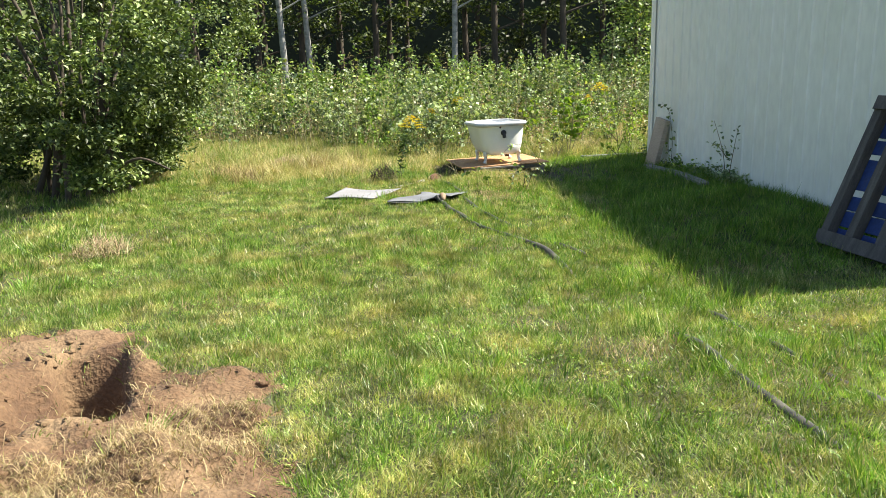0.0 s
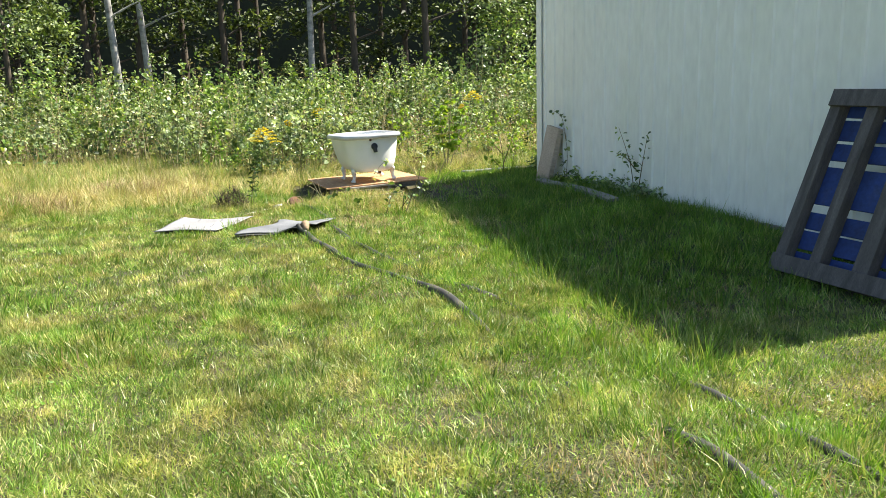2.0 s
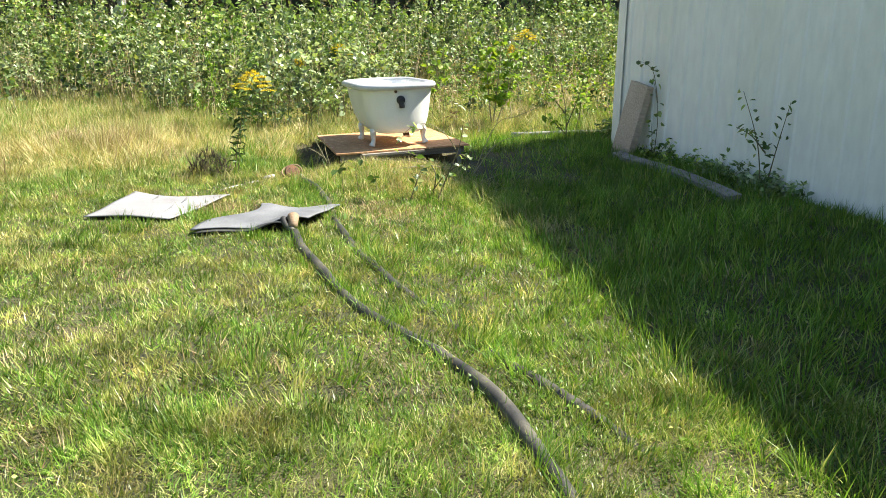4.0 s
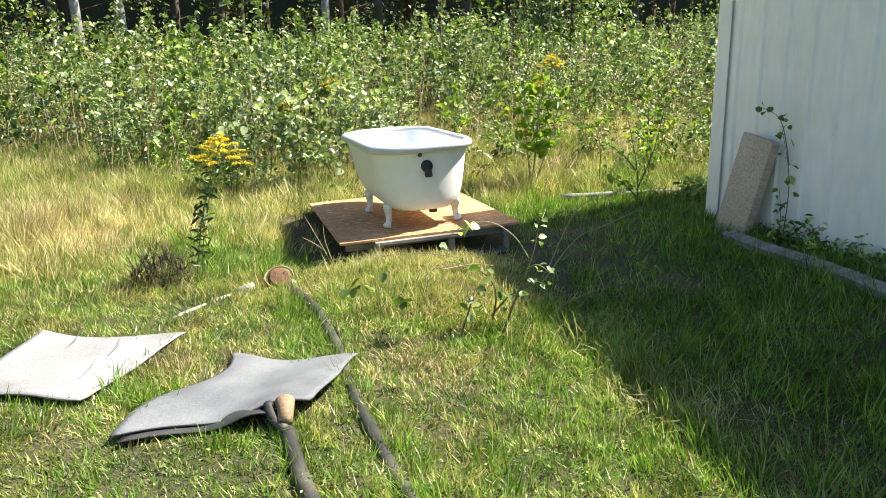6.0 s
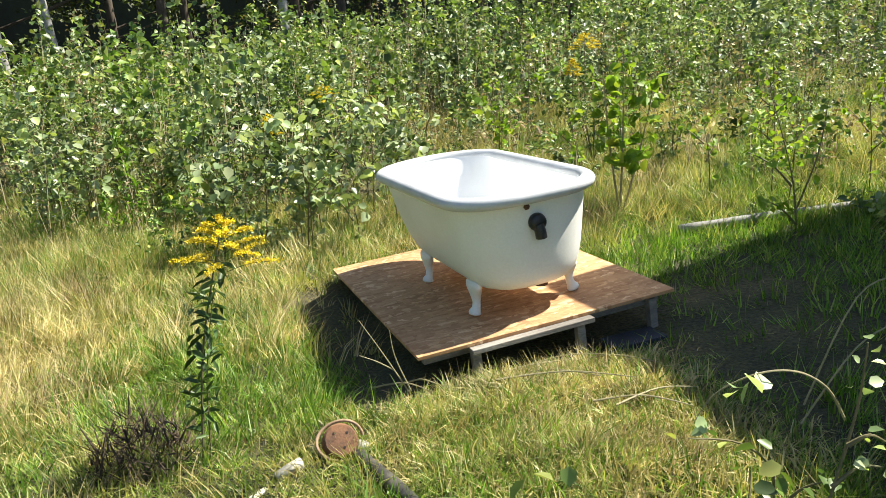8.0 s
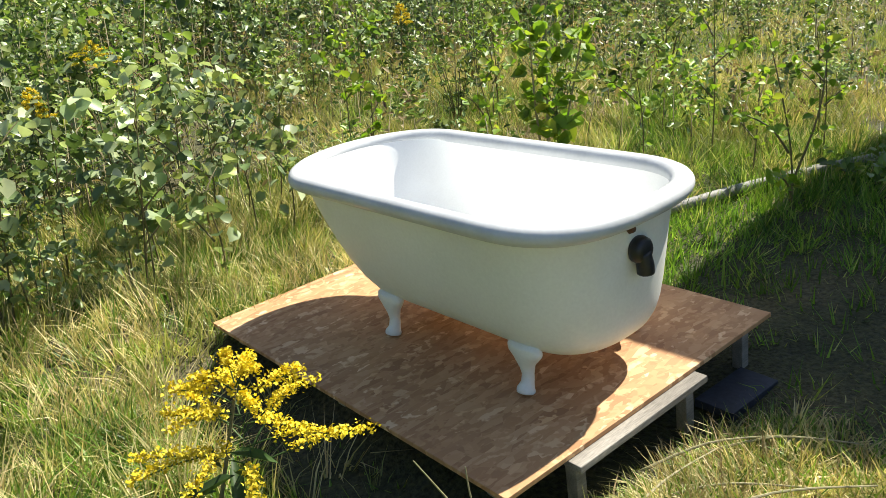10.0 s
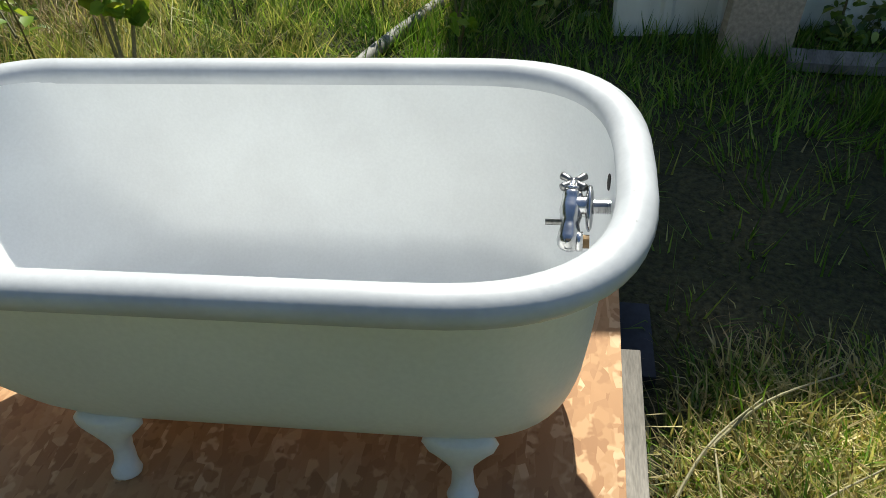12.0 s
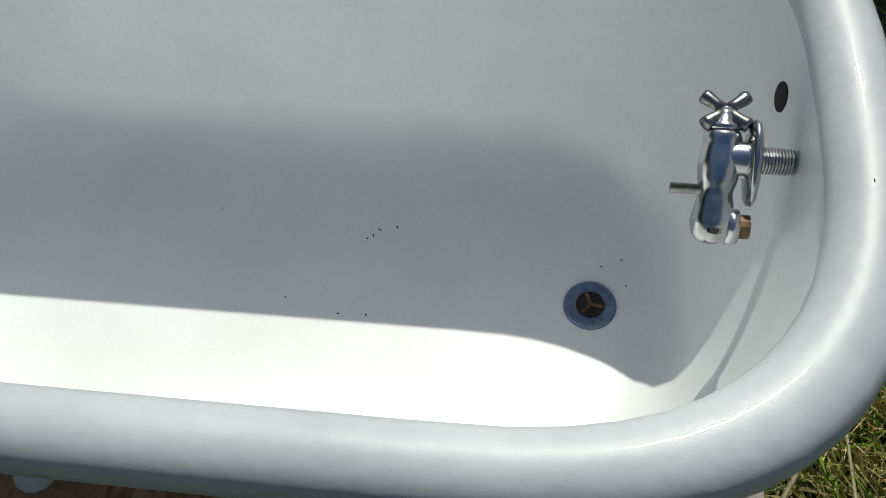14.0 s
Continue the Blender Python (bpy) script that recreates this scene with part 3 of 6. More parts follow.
def wall_y(z):
    """Tap-end inner wall at a height."""
    lean = 0.013 * max(0.0, min(1.0, (z - 0.15) / 0.43)) ** 1.6
    for (z0, _, y0, _), (z1, _, y1, _) in zip(BODY, BODY[1:]):
        if z <= z0 and z >= z1:
            return y0 + (y1 - y0) * (z0 - z) / (z0 - z1) + lean
    return BODY[0][2] + lean


def inner_wall(x, z):
    """Inner surface of the tap end beside its middle."""
    rows = []
    for loop in tub_body(0.0, 0.0, True):
        pts = sorted((p.x, p.y) for p in loop[2:27])
        rows.append((loop[0].z, float(np.interp(x, [p[0] for p in pts], [p[1] for p in pts]))))
    rows.sort()
    return float(np.interp(z, [r[0] for r in rows], [r[1] for r in rows]))


def lathe(bm, profile, m, sides=20):
    rows = []
    for r, z in profile:
        rows.append([bm.verts.new(m @ Vector((r * math.cos(2 * math.pi * k / sides), r * math.sin(2 * math.pi * k / sides), z))) for k in range(sides)])
    for a, b in zip(rows, rows[1:]):
        for k in range(sides):
            bm.faces.new((a[k], a[(k + 1) % sides], b[(k + 1) % sides], b[k]))
    bm.faces.new(rows[0][::-1])
    bm.faces.new(rows[-1])
    return bm


def facing(p, d):
    return Matrix.Translation(p) @ Vector(d).to_track_quat("Z", "Y").to_matrix().to_4x4()


def bathtub():
    thing = tagged(empty("bathtub", TUB), "white roll-top claw-foot bathtub standing on a wooden platform outdoors", "bathtub")
    bm = bmesh.new()
    skin(bm, tub_body(0.0, 0.0, True), close_last=True)
    for f in bm.faces:
        f.normal_flip()
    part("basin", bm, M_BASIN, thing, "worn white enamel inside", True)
    bm = bmesh.new()
    skin(bm, tub_body(0.011, -0.018), close_last=True)
    part("outer_shell", bm, M_OUTER, thing, "cream-white painted cast iron outside", True)
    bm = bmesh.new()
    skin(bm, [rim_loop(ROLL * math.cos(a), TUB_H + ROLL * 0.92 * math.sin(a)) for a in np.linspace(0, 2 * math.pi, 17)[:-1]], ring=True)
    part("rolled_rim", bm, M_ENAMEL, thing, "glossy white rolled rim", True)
    for sx in (-1, 1):
        for fy, sy in ((-0.479, -1), (0.202, 1)):
            bm = bmesh.new()
            path = curve_pts([(sx * 0.262, fy, 0.178), (sx * 0.252, fy, 0.145), (sx * 0.249, fy, 0.11), (sx * 0.249, fy, 0.07), (sx * 0.255, fy, 0.04), (sx * 0.264, fy, 0.021), (sx * 0.268, fy, 0.008)], 3)
            rad = np.interp(np.linspace(0, 1, len(path)), [0, 0.14, 0.32, 0.5, 0.68, 0.84, 0.94, 1.0], [0.016, 0.030, 0.028, 0.020, 0.022, 0.031, 0.030, 0.020])
            tube(bm, path, list(rad), 14)
            for v in bm.verts:
                v.co.y = fy + (v.co.y - fy) * (1 + 9 * max(0.0, v.co.z - 0.10) / 0.08 * 0.25)
            part("claw_foot", bm, M_OUTER, thing, "short white claw foot", True)
    # waste outlet in the floor of the basin
    dm = Matrix.Translation((0.003, -0.572, 0.1515))
    bm = lathe(bmesh.new(), [(0.0185, 0.0015), (0.020, 0.004), (0.030, 0.0045), (0.0355, 0.002), (0.0365, -0.004)], dm, 32)
    drain = part("drain", bm, M_DRAIN, thing, "blue-grey metal drain ring", True)
    bm = lathe(bmesh.new(), [(0.0190, 0.0005), (0.0190, 0.0042)], dm, 28)
    part("drain_hole", bm, M_HOLE, drain, "rusty dark drain opening")
    for a in (20, 140, 260):
        bm = bmesh.new()
        tube(bm, [dm @ Vector((0, 0, 0.0052)), dm @ Vector((0.017 * math.cos(radians(a)), 0.017 * math.sin(radians(a)), 0.0048))], 0.0028, 6)
        part("drain_bar", bm, M_RUST, drain)
    # openings in the tap end
    for x, z, r, label in ((0.074, 0.506, 0.0155, "dark empty tap hole"),):
        dx, dz = inner_wall(x + 0.01, z) - inner_wall(x - 0.01, z), inner_wall(x, z + 0.01) - inner_wall(x, z - 0.01)
        p = Vector((x, inner_wall(x, z), z))
        bm = lathe(bmesh.new(), [(r, -0.0008), (r, 0.0012)], facing(p, (-dx / 0.02, 1, -dz / 0.02)), 24)
        part("tap_hole", bm, M_HOLE, thing, label)
    # White disc: sunlit basin seen through a hole, put in as plain colour.
    p = Vector((0.036, wall_y(0.545) - 0.0255, 0.545))
    bm = lathe(bmesh.new(), [(0.014, 0), (0.014, 0.003)], facing(p, (0, -1, 0)), 20)
    part("tap_hole_light_disc", bm, M_BASIN, thing, "white disc in place of light through a small round hole")
    p = Vector((-0.058, wall_y(0.535) - 0.0235, 0.535))
    bm = lathe(bmesh.new(), [(0.013, 0), (0.016, 0.006), (0.010, 0.018)], facing(p, (0, -1, 0)), 6)
    part("lock_nut", bm, M_RUST, thing, "rusty tap nut behind the wall")
    # black overflow elbow outside
    p = Vector((-0.012, wall_y(0.44) - 0.024, 0.455))
    bm = lathe(bmesh.new(), [(0.040, 0), (0.042, 0.012), (0.038, 0.028), (0.030, 0.036)], facing(p, (0, -1, 0)), 24)
    tube(bm, curve_pts([p + Vector((0, -0.018, -0.01)), p + Vector((0.004, -0.024, -0.045)), p + Vector((0.006, -0.024, -0.072))], 4), [0.026] * 9, 14)
    part("overflow_elbow", bm, M_BLACK, thing, "black plastic overflow elbow", True)
    bm = bmesh.new()
    tube(bm, [(0.06, -0.56, 0.14), (0.06, -0.56, 0.10)], 0.03, 16)
    part("waste_stub", bm, M_RUST, thing, "short rusty waste pipe underneath")
    # small scratches and chips on the enamel
    for x, y, ln, a in ((0.106, -0.291, 0.006, 20), (0.100, -0.266, 0.007, 60), (0.090, -0.258, 0.005, 10), (0.084, -0.250, 0.004, 120), (0.063, -0.586, 0.004, 60), (0.076, -0.613, 0.003, 0), (0.035, -0.62, 0.003, 40), (-0.039, -0.229, 0.004, 80), (-0.038, -0.268, 0.004, 20), (-0.02, -0.15, 0.003, 0), (0.12, -0.02, 0.003, 50)):
        bm = bmesh.new()
        d = Vector((math.cos(radians(a)), math.sin(radians(a)), 0)) * ln / 2
        c = Vector((x, y, 0.154 + 0.9 * max(0.0, abs(x) - 0.12) ** 1.0 * 0.25))
        tube(bm, [c - d, c + Vector((0, 0, 0.0008)), c + d], [0.0006, 0.0012, 0.0006], 5)
        part("scratch", bm, M_DEAD, thing, "small dark mark in the enamel")
    for x, y, ln, a in ((-0.078, -0.740, 0.013, 55), (-0.125, -0.739, 0.018, 48), (-0.100, -0.757, 0.004, 0), (-0.18, -0.755, 0.006, 70)):
        bm = bmesh.new()
        d = Vector((math.cos(radians(a)), math.sin(radians(a)), 0)) * ln / 2
        rise = lambda q: Vector((q.x, q.y, TUB_H + ROLL * 0.92 * math.sqrt(max(0.0, 1 - ((q.y + TUB_L / 2) / ROLL) ** 2)) + 0.0003))
        c = Vector((x, y, 0))
        tube(bm, [rise(c - d), rise(c), rise(c + d)], [0.0003, 0.0007, 0.0003], 5)
        part("scratch", bm, M_DEAD, thing, "grey scratch on the rim")


bathtub()


def faucet():
    """Loose old mixer: a tee on a threaded shank, its second arm turned down and across the basin."""
    a = Vector((-0.013, wall_y(0.52) + 0.054, 0.513))
    u = Vector((0.842, -0.05, 0.538)).normalized()
    b = a - u * 0.064
    out = Vector((0, 1, 0))
    thing = tagged(empty("faucet", TUB), "worn chrome tub faucet with cross handle on a threaded shank", "faucet")
    bm = bmesh.new()
    n = 33
    line = [a + u * (0.026 - 0.108 * k / (n - 1)) for k in range(n)]
    tube(bm, line, list(np.interp(np.linspace(0, 1, n), [0, 0.06, 0.12, 0.30, 0.44, 0.54, 0.66, 0.82, 0.92, 0.97, 1], [0.0165, 0.0185, 0.0175, 0.0205, 0.0185, 0.0155, 0.0185, 0.0210, 0.0185, 0.0130, 0.005])), 22)
    part("body", bm, M_CHROME, thing, "rounded chrome mixer body", True)
    bm = bmesh.new()
    tube(bm, [a + Vector((0, 0.006, 0)), a, a - out * 0.012, a - out * 0.021, a - out * 0.026], [0.010, 0.0180, 0.0185, 0.0185, 0.0200], 22)
    part("elbow", bm, M_CHROME, thing, "short chrome arm towards the wall", True)
    bm = bmesh.new()
    tube(bm, [a - out * 0.028 + u * q for q in (0.038, 0.034, 0.020, 0.0, -0.022, -0.038, -0.044)], [0.006, 0.015, 0.022, 0.025, 0.021, 0.015, 0.007], 22)
    for v in bm.verts:
        q = v.co.y - (a.y - 0.028)
        v.co.y = a.y - 0.030 + q * 0.34
    part("back_plate", bm, M_CHROME, thing, "oval chrome back plate", True)
    bm = bmesh.new()
    n = 45
    tube(bm, [a - out * (0.034 + 0.032 * k / (n - 1)) for k in range(n)], [0.0132 if k % 4 < 2 else 0.0112 for k in range(n)], 18)
    part("threaded_shank", bm, M_CHROME, thing, "bright threaded shank")
    bm = lathe(bmesh.new(), [(0.0140, 0.0), (0.0165, 0.002), (0.0160, 0.006), (0.0115, 0.009), (0.0085, 0.017), (0.0065, 0.022)], facing(a + u * 0.0262, u), 20)
    part("bonnet", bm, M_CHROME, thing, "", True)
    c = a + u * 0.046
    for k in range(4):
        an = radians(40 + 100 * (k % 2) + 180 * (k // 2))
        d = out * math.cos(an) + Vector((0.95, 0, 0.1)) * math.sin(an)
        bm = bmesh.new()
        tube(bm, [c + d * 0.002, c + d * 0.012, c + d * 0.023, c + d * 0.027], [0.0060, 0.0056, 0.0072, 0.0068], 10)
        part("handle_arm", bm, M_DULL, thing, "dull grey cross-handle arm", True)
    bm = lathe(bmesh.new(), [(0.0062, -0.004), (0.0062, 0.003), (0.004, 0.0045)], facing(c, u), 14)
    part("handle_hub", bm, M_CHROME, thing, "", True)
    bm = bmesh.new()
    tube(bm, [b, b - out * 0.013, b - out * 0.0131, b - out * 0.023], [0.0160, 0.0160, 0.0175, 0.0170], 18)
    inlet = part("second_inlet", bm, M_CHROME, thing, "chrome union of the second inlet", True)
    bm = bmesh.new()
    tube(bm, [b - out * 0.0232, b - out * 0.034], 0.0118, 14)
    part("inlet_stub", bm, M_BRASS, inlet, "dark brown unconnected stub")
    p = a - u * 0.030
    bm = bmesh.new()
    tube(bm, [p + out * 0.006, p + out * 0.017, p + out * 0.0172, p + out * 0.043], [0.0065, 0.0065, 0.0050, 0.0054], 12)
    part("diverter_pin", bm, M_DULL, thing, "small round lever pin", True)
    nose = b - u * 0.010
    way = (-0.28, 0.02, 0.96)
    bm = lathe(bmesh.new(), [(0.0105, 0.006), (0.0095, 0.0145), (0.0070, 0.0155), (0.0066, 0.0205)], facing(nose, way), 18)
    spout = part("nozzle", bm, M_CHROME, thing, "", True)
    bm = lathe(bmesh.new(), [(0.0044, 0.0203), (0.0044, 0.0211)], facing(nose, way), 14)
    part("nozzle_hole", bm, M_HOLE, spout)


faucet()


# ---- loose things on the lawn ----
def limp_sheet(name, corner_pts, nx, ny, material, thick, label, category, lift, bulge=0.0):
    """A thin limp sheet over the grass, spanned between four corners."""
    a, b, c, d = [Vector(p) for p in corner_pts]     # near left, near right, far right, far left
    bm = bmesh.new()
    rows = []
    for top in (1, 0):
        grid = []
        for j in range(ny + 1):
            row = []
            for i in range(nx + 1):
                u, v = i / nx, j / ny
                p = (a.lerp(b, u)).lerp(d.lerp(c, u), v)
                edge = 0.022 * math.sin(5 * u + 3 * v) + 0.010 * math.sin(9 * v + 4 * u)
                p = p + Vector((edge * (1 if 0 < j < ny else 1.4), edge * 0.8, lift(u, v) + (thick if top else 0)))
                wave_out = bulge * math.sin(2 * math.pi * v) * (1 - u) ** 2
                p = p + Vector((-0.8 * wave_out, 0.6 * wave_out, 0))
                row.append(bm.verts.new(p))
            grid.append(row)
        rows.append(grid)
    for g, flip in ((rows[0], False), (rows[1], True)):
        for j in range(ny):
            for i in range(nx):
                f = (g[j][i], g[j][i + 1], g[j + 1][i + 1], g[j + 1][i])
                bm.faces.new(f[::-1] if flip else f)
    t, u = rows
    for i in range(nx):
        bm.faces.new((u[0][i], u[0][i + 1], t[0][i + 1], t[0][i]))
        bm.faces.new((t[ny][i], t[ny][i + 1], u[ny][i + 1], u[ny][i]))
    for j in range(ny):
        bm.faces.new((t[j][0], t[j + 1][0], u[j + 1][0], u[j][0]))
        bm.faces.new((u[j][nx], u[j + 1][nx], t[j + 1][nx], t[j][nx]))
    return tagged(part(name, bm, material, None, "", True), label, category)


G9 = -0.04
sheet_ob = limp_sheet("foam_sheet", [(-1.42, 9.72, G9), (-0.79, 9.63, G9), (-0.55, 10.32, G9), (-1.27, 10.50, G9)], 24, 20, M_SHEET, 0.008,
           "pale grey weathered sheet lying flat on grass", "sheet", lambda u, v: 0.012 + 0.012 * math.sin(5 * u + 2 * v) * v + 0.02 * (1 - v) * (u * (1 - u)))
for u0, v0, u1, v1 in ((0.62, 0.95, 0.72, 0.62), (0.66, 0.58, 0.74, 0.25), (0.30, 0.98, 0.36, 0.70)):
    bm = bmesh.new()
    c = [Vector(p) for p in ((-1.42, 9.72, 0), (-0.79, 9.63, 0), (-0.55, 10.32, 0), (-1.27, 10.50, 0))]
    ends = [(c[0].lerp(c[1], u)).lerp(c[3].lerp(c[2], u), v) for u, v in ((u0, v0), (u1, v1))]
    tube(bm, [ends[0] + Vector((0, 0, -0.022)), ends[0].lerp(ends[1], 0.5) + Vector((0.012, 0, -0.018)), ends[1] + Vector((0, 0, -0.02))], [0.001, 0.005, 0.002], 8)
    part("crease", bm, M_RUBBER, sheet_ob, "dark torn crease")
limp_sheet("rubber_mat", [(-0.62, 9.22, G9), (0.16, 9.36, G9), (0.30, 9.86, G9), (-0.26, 10.02, G9)], 28, 22, M_RUBBER, 0.009,
                    "dark grey rubber mat draped over a pipe end", "mat", lambda u, v: 0.010 + 0.075 * math.exp(-((u - 0.80) / 0.25) ** 2 - ((v - 0.05) / 0.6) ** 2) + 0.02 * math.sin(6 * u + 1) * (1 - v) + 0.012 * v * math.sin(8 * u), 0.07)
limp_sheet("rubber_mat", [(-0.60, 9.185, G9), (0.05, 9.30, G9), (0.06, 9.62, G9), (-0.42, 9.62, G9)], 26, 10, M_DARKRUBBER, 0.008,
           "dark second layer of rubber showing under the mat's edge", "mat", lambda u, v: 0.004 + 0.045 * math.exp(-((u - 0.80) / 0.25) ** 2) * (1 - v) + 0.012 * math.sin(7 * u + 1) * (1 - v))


def laid_pipe(name, pts, r, label, material, sink):
    """A pipe along the ground; sink gives its height over the soil, in radii, along y."""
    line = []
    for p in curve_pts([(x, y, 0) for x, y in pts], 10):
        z = float(ground_z(p.x, p.y)) + r * float(np.interp(p.y, *sink)) + 0.008 * math.sin(p.y * 3.1) + 0.005 * math.sin(p.y * 7.7)
        line.append((p.x, p.y, z))
    bm = bmesh.new()
    tube(bm, line, r, 12)
    return tagged(part(name, bm, material, None, "", True), label, "pipe")


laid_pipe("black_pipe", [(0.03, 9.25), (0.10, 8.84), (0.22, 8.40), (0.35, 7.98), (0.48, 7.66), (0.64, 7.40), (0.80, 7.1), (0.95, 6.6), (1.09, 5.7), (1.24, 5.05), (1.50, 4.33), (1.58, 3.8), (1.65, 3.38), (1.74, 2.95), (1.82, 2.4), (1.9, 1.2)], 0.031, "long weathered black pipe lying in the grass", M_PIPE, ((1.2, 2.9, 3.2, 4.3, 4.6, 5.8, 6.2, 6.9, 7.4, 8.0, 9.25), (-1.3, -1.0, 0.0, 0.0, -1.0, -0.7, 0.1, 0.2, -0.1, 0.3, 0.5)))
laid_pipe("black_pipe", [(-0.03, 11.14), (0.06, 10.87), (0.14, 10.6), (0.20, 10.3), (0.25, 10.0), (0.32, 9.4), (0.43, 8.8), (0.54, 8.43), (0.62, 8.16), (0.73, 7.88), (0.86, 7.5), (1.06, 7.0), (1.30, 6.5), (1.50, 5.9), (1.75, 5.08), (1.93, 4.25), (2.03, 3.85), (2.10, 3.6), (2.18, 3.2), (2.4, 2.4)], 0.029, "second black pipe half hidden in grass", M_PIPE, ((2.4, 3.2, 3.5, 4.2, 4.5, 4.8, 5.1, 6.2, 6.9, 7.6, 8.0, 8.8, 9.4, 11.2), (-1.2, -0.8, -0.1, -0.2, -1.0, -0.2, -1.0, -1.1, -0.3, -0.6, -0.3, -0.3, 0.1, 0.4)))


def pipe_end():
    thing = tagged(empty("pipe_fitting", pose(0.03, 9.27, 0.0, 0, 0, 0)), "brown clay pipe end propped under a rubber mat", "pipe fitting")
    bm = bmesh.new()
    tube(bm, [(0.0, -0.06, 0.0), (0.0, 0.0, 0.028), (-0.004, 0.04, 0.04)], [0.028, 0.033, 0.040], 16)
    part("socket", bm, M_CLAY, thing, "tapered brown socket", True)
    bm = bmesh.new()
    tube(bm, curve_pts([(-0.07, 0.05, 0.03), (-0.05, -0.02, 0.005), (0.0, -0.08, -0.02)], 4), 0.02, 10)
    part("branch", bm, M_PIPE, thing, "dark side branch", True)


pipe_end()


def rusty_wheel():
    thing = tagged(empty("rusty_valve", pose(-0.09, 11.20, -0.012, 50, 0, 12)), "rusty round fitting with a loop of yellow hose", "valve")
    bm = lathe(bmesh.new(), [(0.055, -0.03), (0.066, -0.025), (0.066, 0.02), (0.058, 0.03), (0.02, 0.032)], Matrix.Identity(4), 24)
    part("body", bm, M_RUST, thing, "rust-brown drum")
    for px, py in ((0.028, 0.02), (-0.02, 0.03), (0.005, -0.03)):
        bm = lathe(bmesh.new(), [(0.005, 0.0), (0.005, 0.002)], facing(Vector((px, py, 0.0314 - 0.0001)), (0, 0, 1)), 10)
        part("bolt_hole", bm, M_HOLE, thing, "dark bolt hole")
    bm = bmesh.new()
    ring = [(0.088 * math.cos(a), 0.075 * math.sin(a), 0.01 + 0.015 * math.sin(2 * a)) for a in np.linspace(0, 5.6, 30)]
    tube(bm, ring, 0.006, 8)
    part("hose_loop", bm, M_CLAY, thing, "thin tan hose")
    bm = bmesh.new()
    tube(bm, [(0.06, -0.03, 0.0), (0.10, -0.055, -0.02), (0.13, -0.07, -0.05)], [0.024, 0.026, 0.024], 12)
    part("coupling", bm, M_PVC, thing, "white plastic coupling", True)


rusty_wheel()
for (x0, y0), (x1, y1), r in (((-0.24, 11.13), (-0.33, 11.08), 0.022), ((-0.37, 11.03), (-0.46, 10.94), 0.020), ((-0.49, 10.90), (-0.64, 10.69), 0.019)):
    bm = bmesh.new()
    z0, z1 = float(ground_z(x0, y0)) + r * 0.6 + (0.01 if y0 > 11.1 else -0.024), float(ground_z(x1, y1)) + (r * 0.3 if y0 > 11.1 else -0.012)
    tube(bm, [(x0, y0, z0), ((x0 + x1) / 2, (y0 + y1) / 2, (z0 + z1) / 2 + 0.006), (x1, y1, z1)], [r, r * 0.9, r], 12)
    tagged(part("plastic_pipe", bm, M_PVC, None, "", True), "short dirty white plastic pipe in grass", "pipe", "white pipe pieces")


def leaning_board():
    foot, head = Vector((2.90, 11.55, 0.07)), Vector((3.035, 11.48, 0.765))
    up = (head - foot).normalized()
    across = Vector((0.27, -0.96, 0))
    side = (across - up * up.dot(across)).normalized()
    out = side.cross(up)
    m = Matrix((side, up, out)).transposed().to_4x4()
    m.translation = foot
    bm = bmesh.new()
    box(bm, (0.0, 0, -0.07), (0.275, (head - foot).length, 0.0), 0.004)
    ob = part("leaning_board", bm, M_BOARD, None, "", False, m)
    tagged(ob, "tan wooden board leaning against the shed wall", "board")


leaning_board()


def plank():
    pts = [(2.88, 11.30), (2.90, 10.95), (3.06, 10.15), (3.09, 9.35)]
    bm = bmesh.new()
    rows = []
    for p in curve_pts([(x, y, 0) for x, y in pts], 6):
        z = float(ground_z(p.x, p.y)) + 0.01
        rows.append([bm.verts.new((p.x + dx, p.y, z + dz)) for dx, dz in ((-0.05, 0), (0.05, 0.02), (0.05, 0.05), (-0.05, 0.035))])
    for a, b in zip(rows, rows[1:]):
        for k in range(4):
            bm.faces.new((a[k], a[(k + 1) % 4], b[(k + 1) % 4], b[k]))
    bm.faces.new(rows[0])
    bm.faces.new(rows[-1][::-1])
    bmesh.ops.recalc_face_normals(bm, faces=bm.faces)
    tagged(part("plank", bm, M_GREYWOOD), "long grey plank lying along the shed", "plank")


plank()


def pallet(foot, turn, tilt):
    """Local x along the foot, local z up the pallet, local y out towards the viewer."""
    w, h = 1.08, 1.33
    thing = tagged(empty("pallet", pose(*foot, 0, 0, turn) @ pose(0, 0, 0, tilt)), "weathered pallet with blue slats leaning on the shed", "pallet")
    for x in (0.0, 0.31, 0.66, w - 0.09):
        bm = bmesh.new()
        box(bm, (x, -0.10, 0.0), (x + (0.09 if x != 0.66 else 0.12), -0.01, h), 0.004)
        part("stringer", bm, M_OLDWOOD, thing)
    for z in (0.0, h - 0.12):
        bm = bmesh.new()
        box(bm, (0.0, -0.124, z), (w, -0.1005, z + 0.12), 0.003)
        part("face_board", bm, M_OLDWOOD, thing, "grey cross board")
    for k in range(8):
        bm = bmesh.new()
        z = 0.03 + k * 0.162 + 0.012 * math.sin(k * 2.7)
        box(bm, (0.0, -0.0095, z), (w, 0.012, z + 0.146 - 0.012 * (k % 3)), 0.003)
        part("slat", bm, M_BLUE, thing, "faded blue slat" if k < 1 else "")


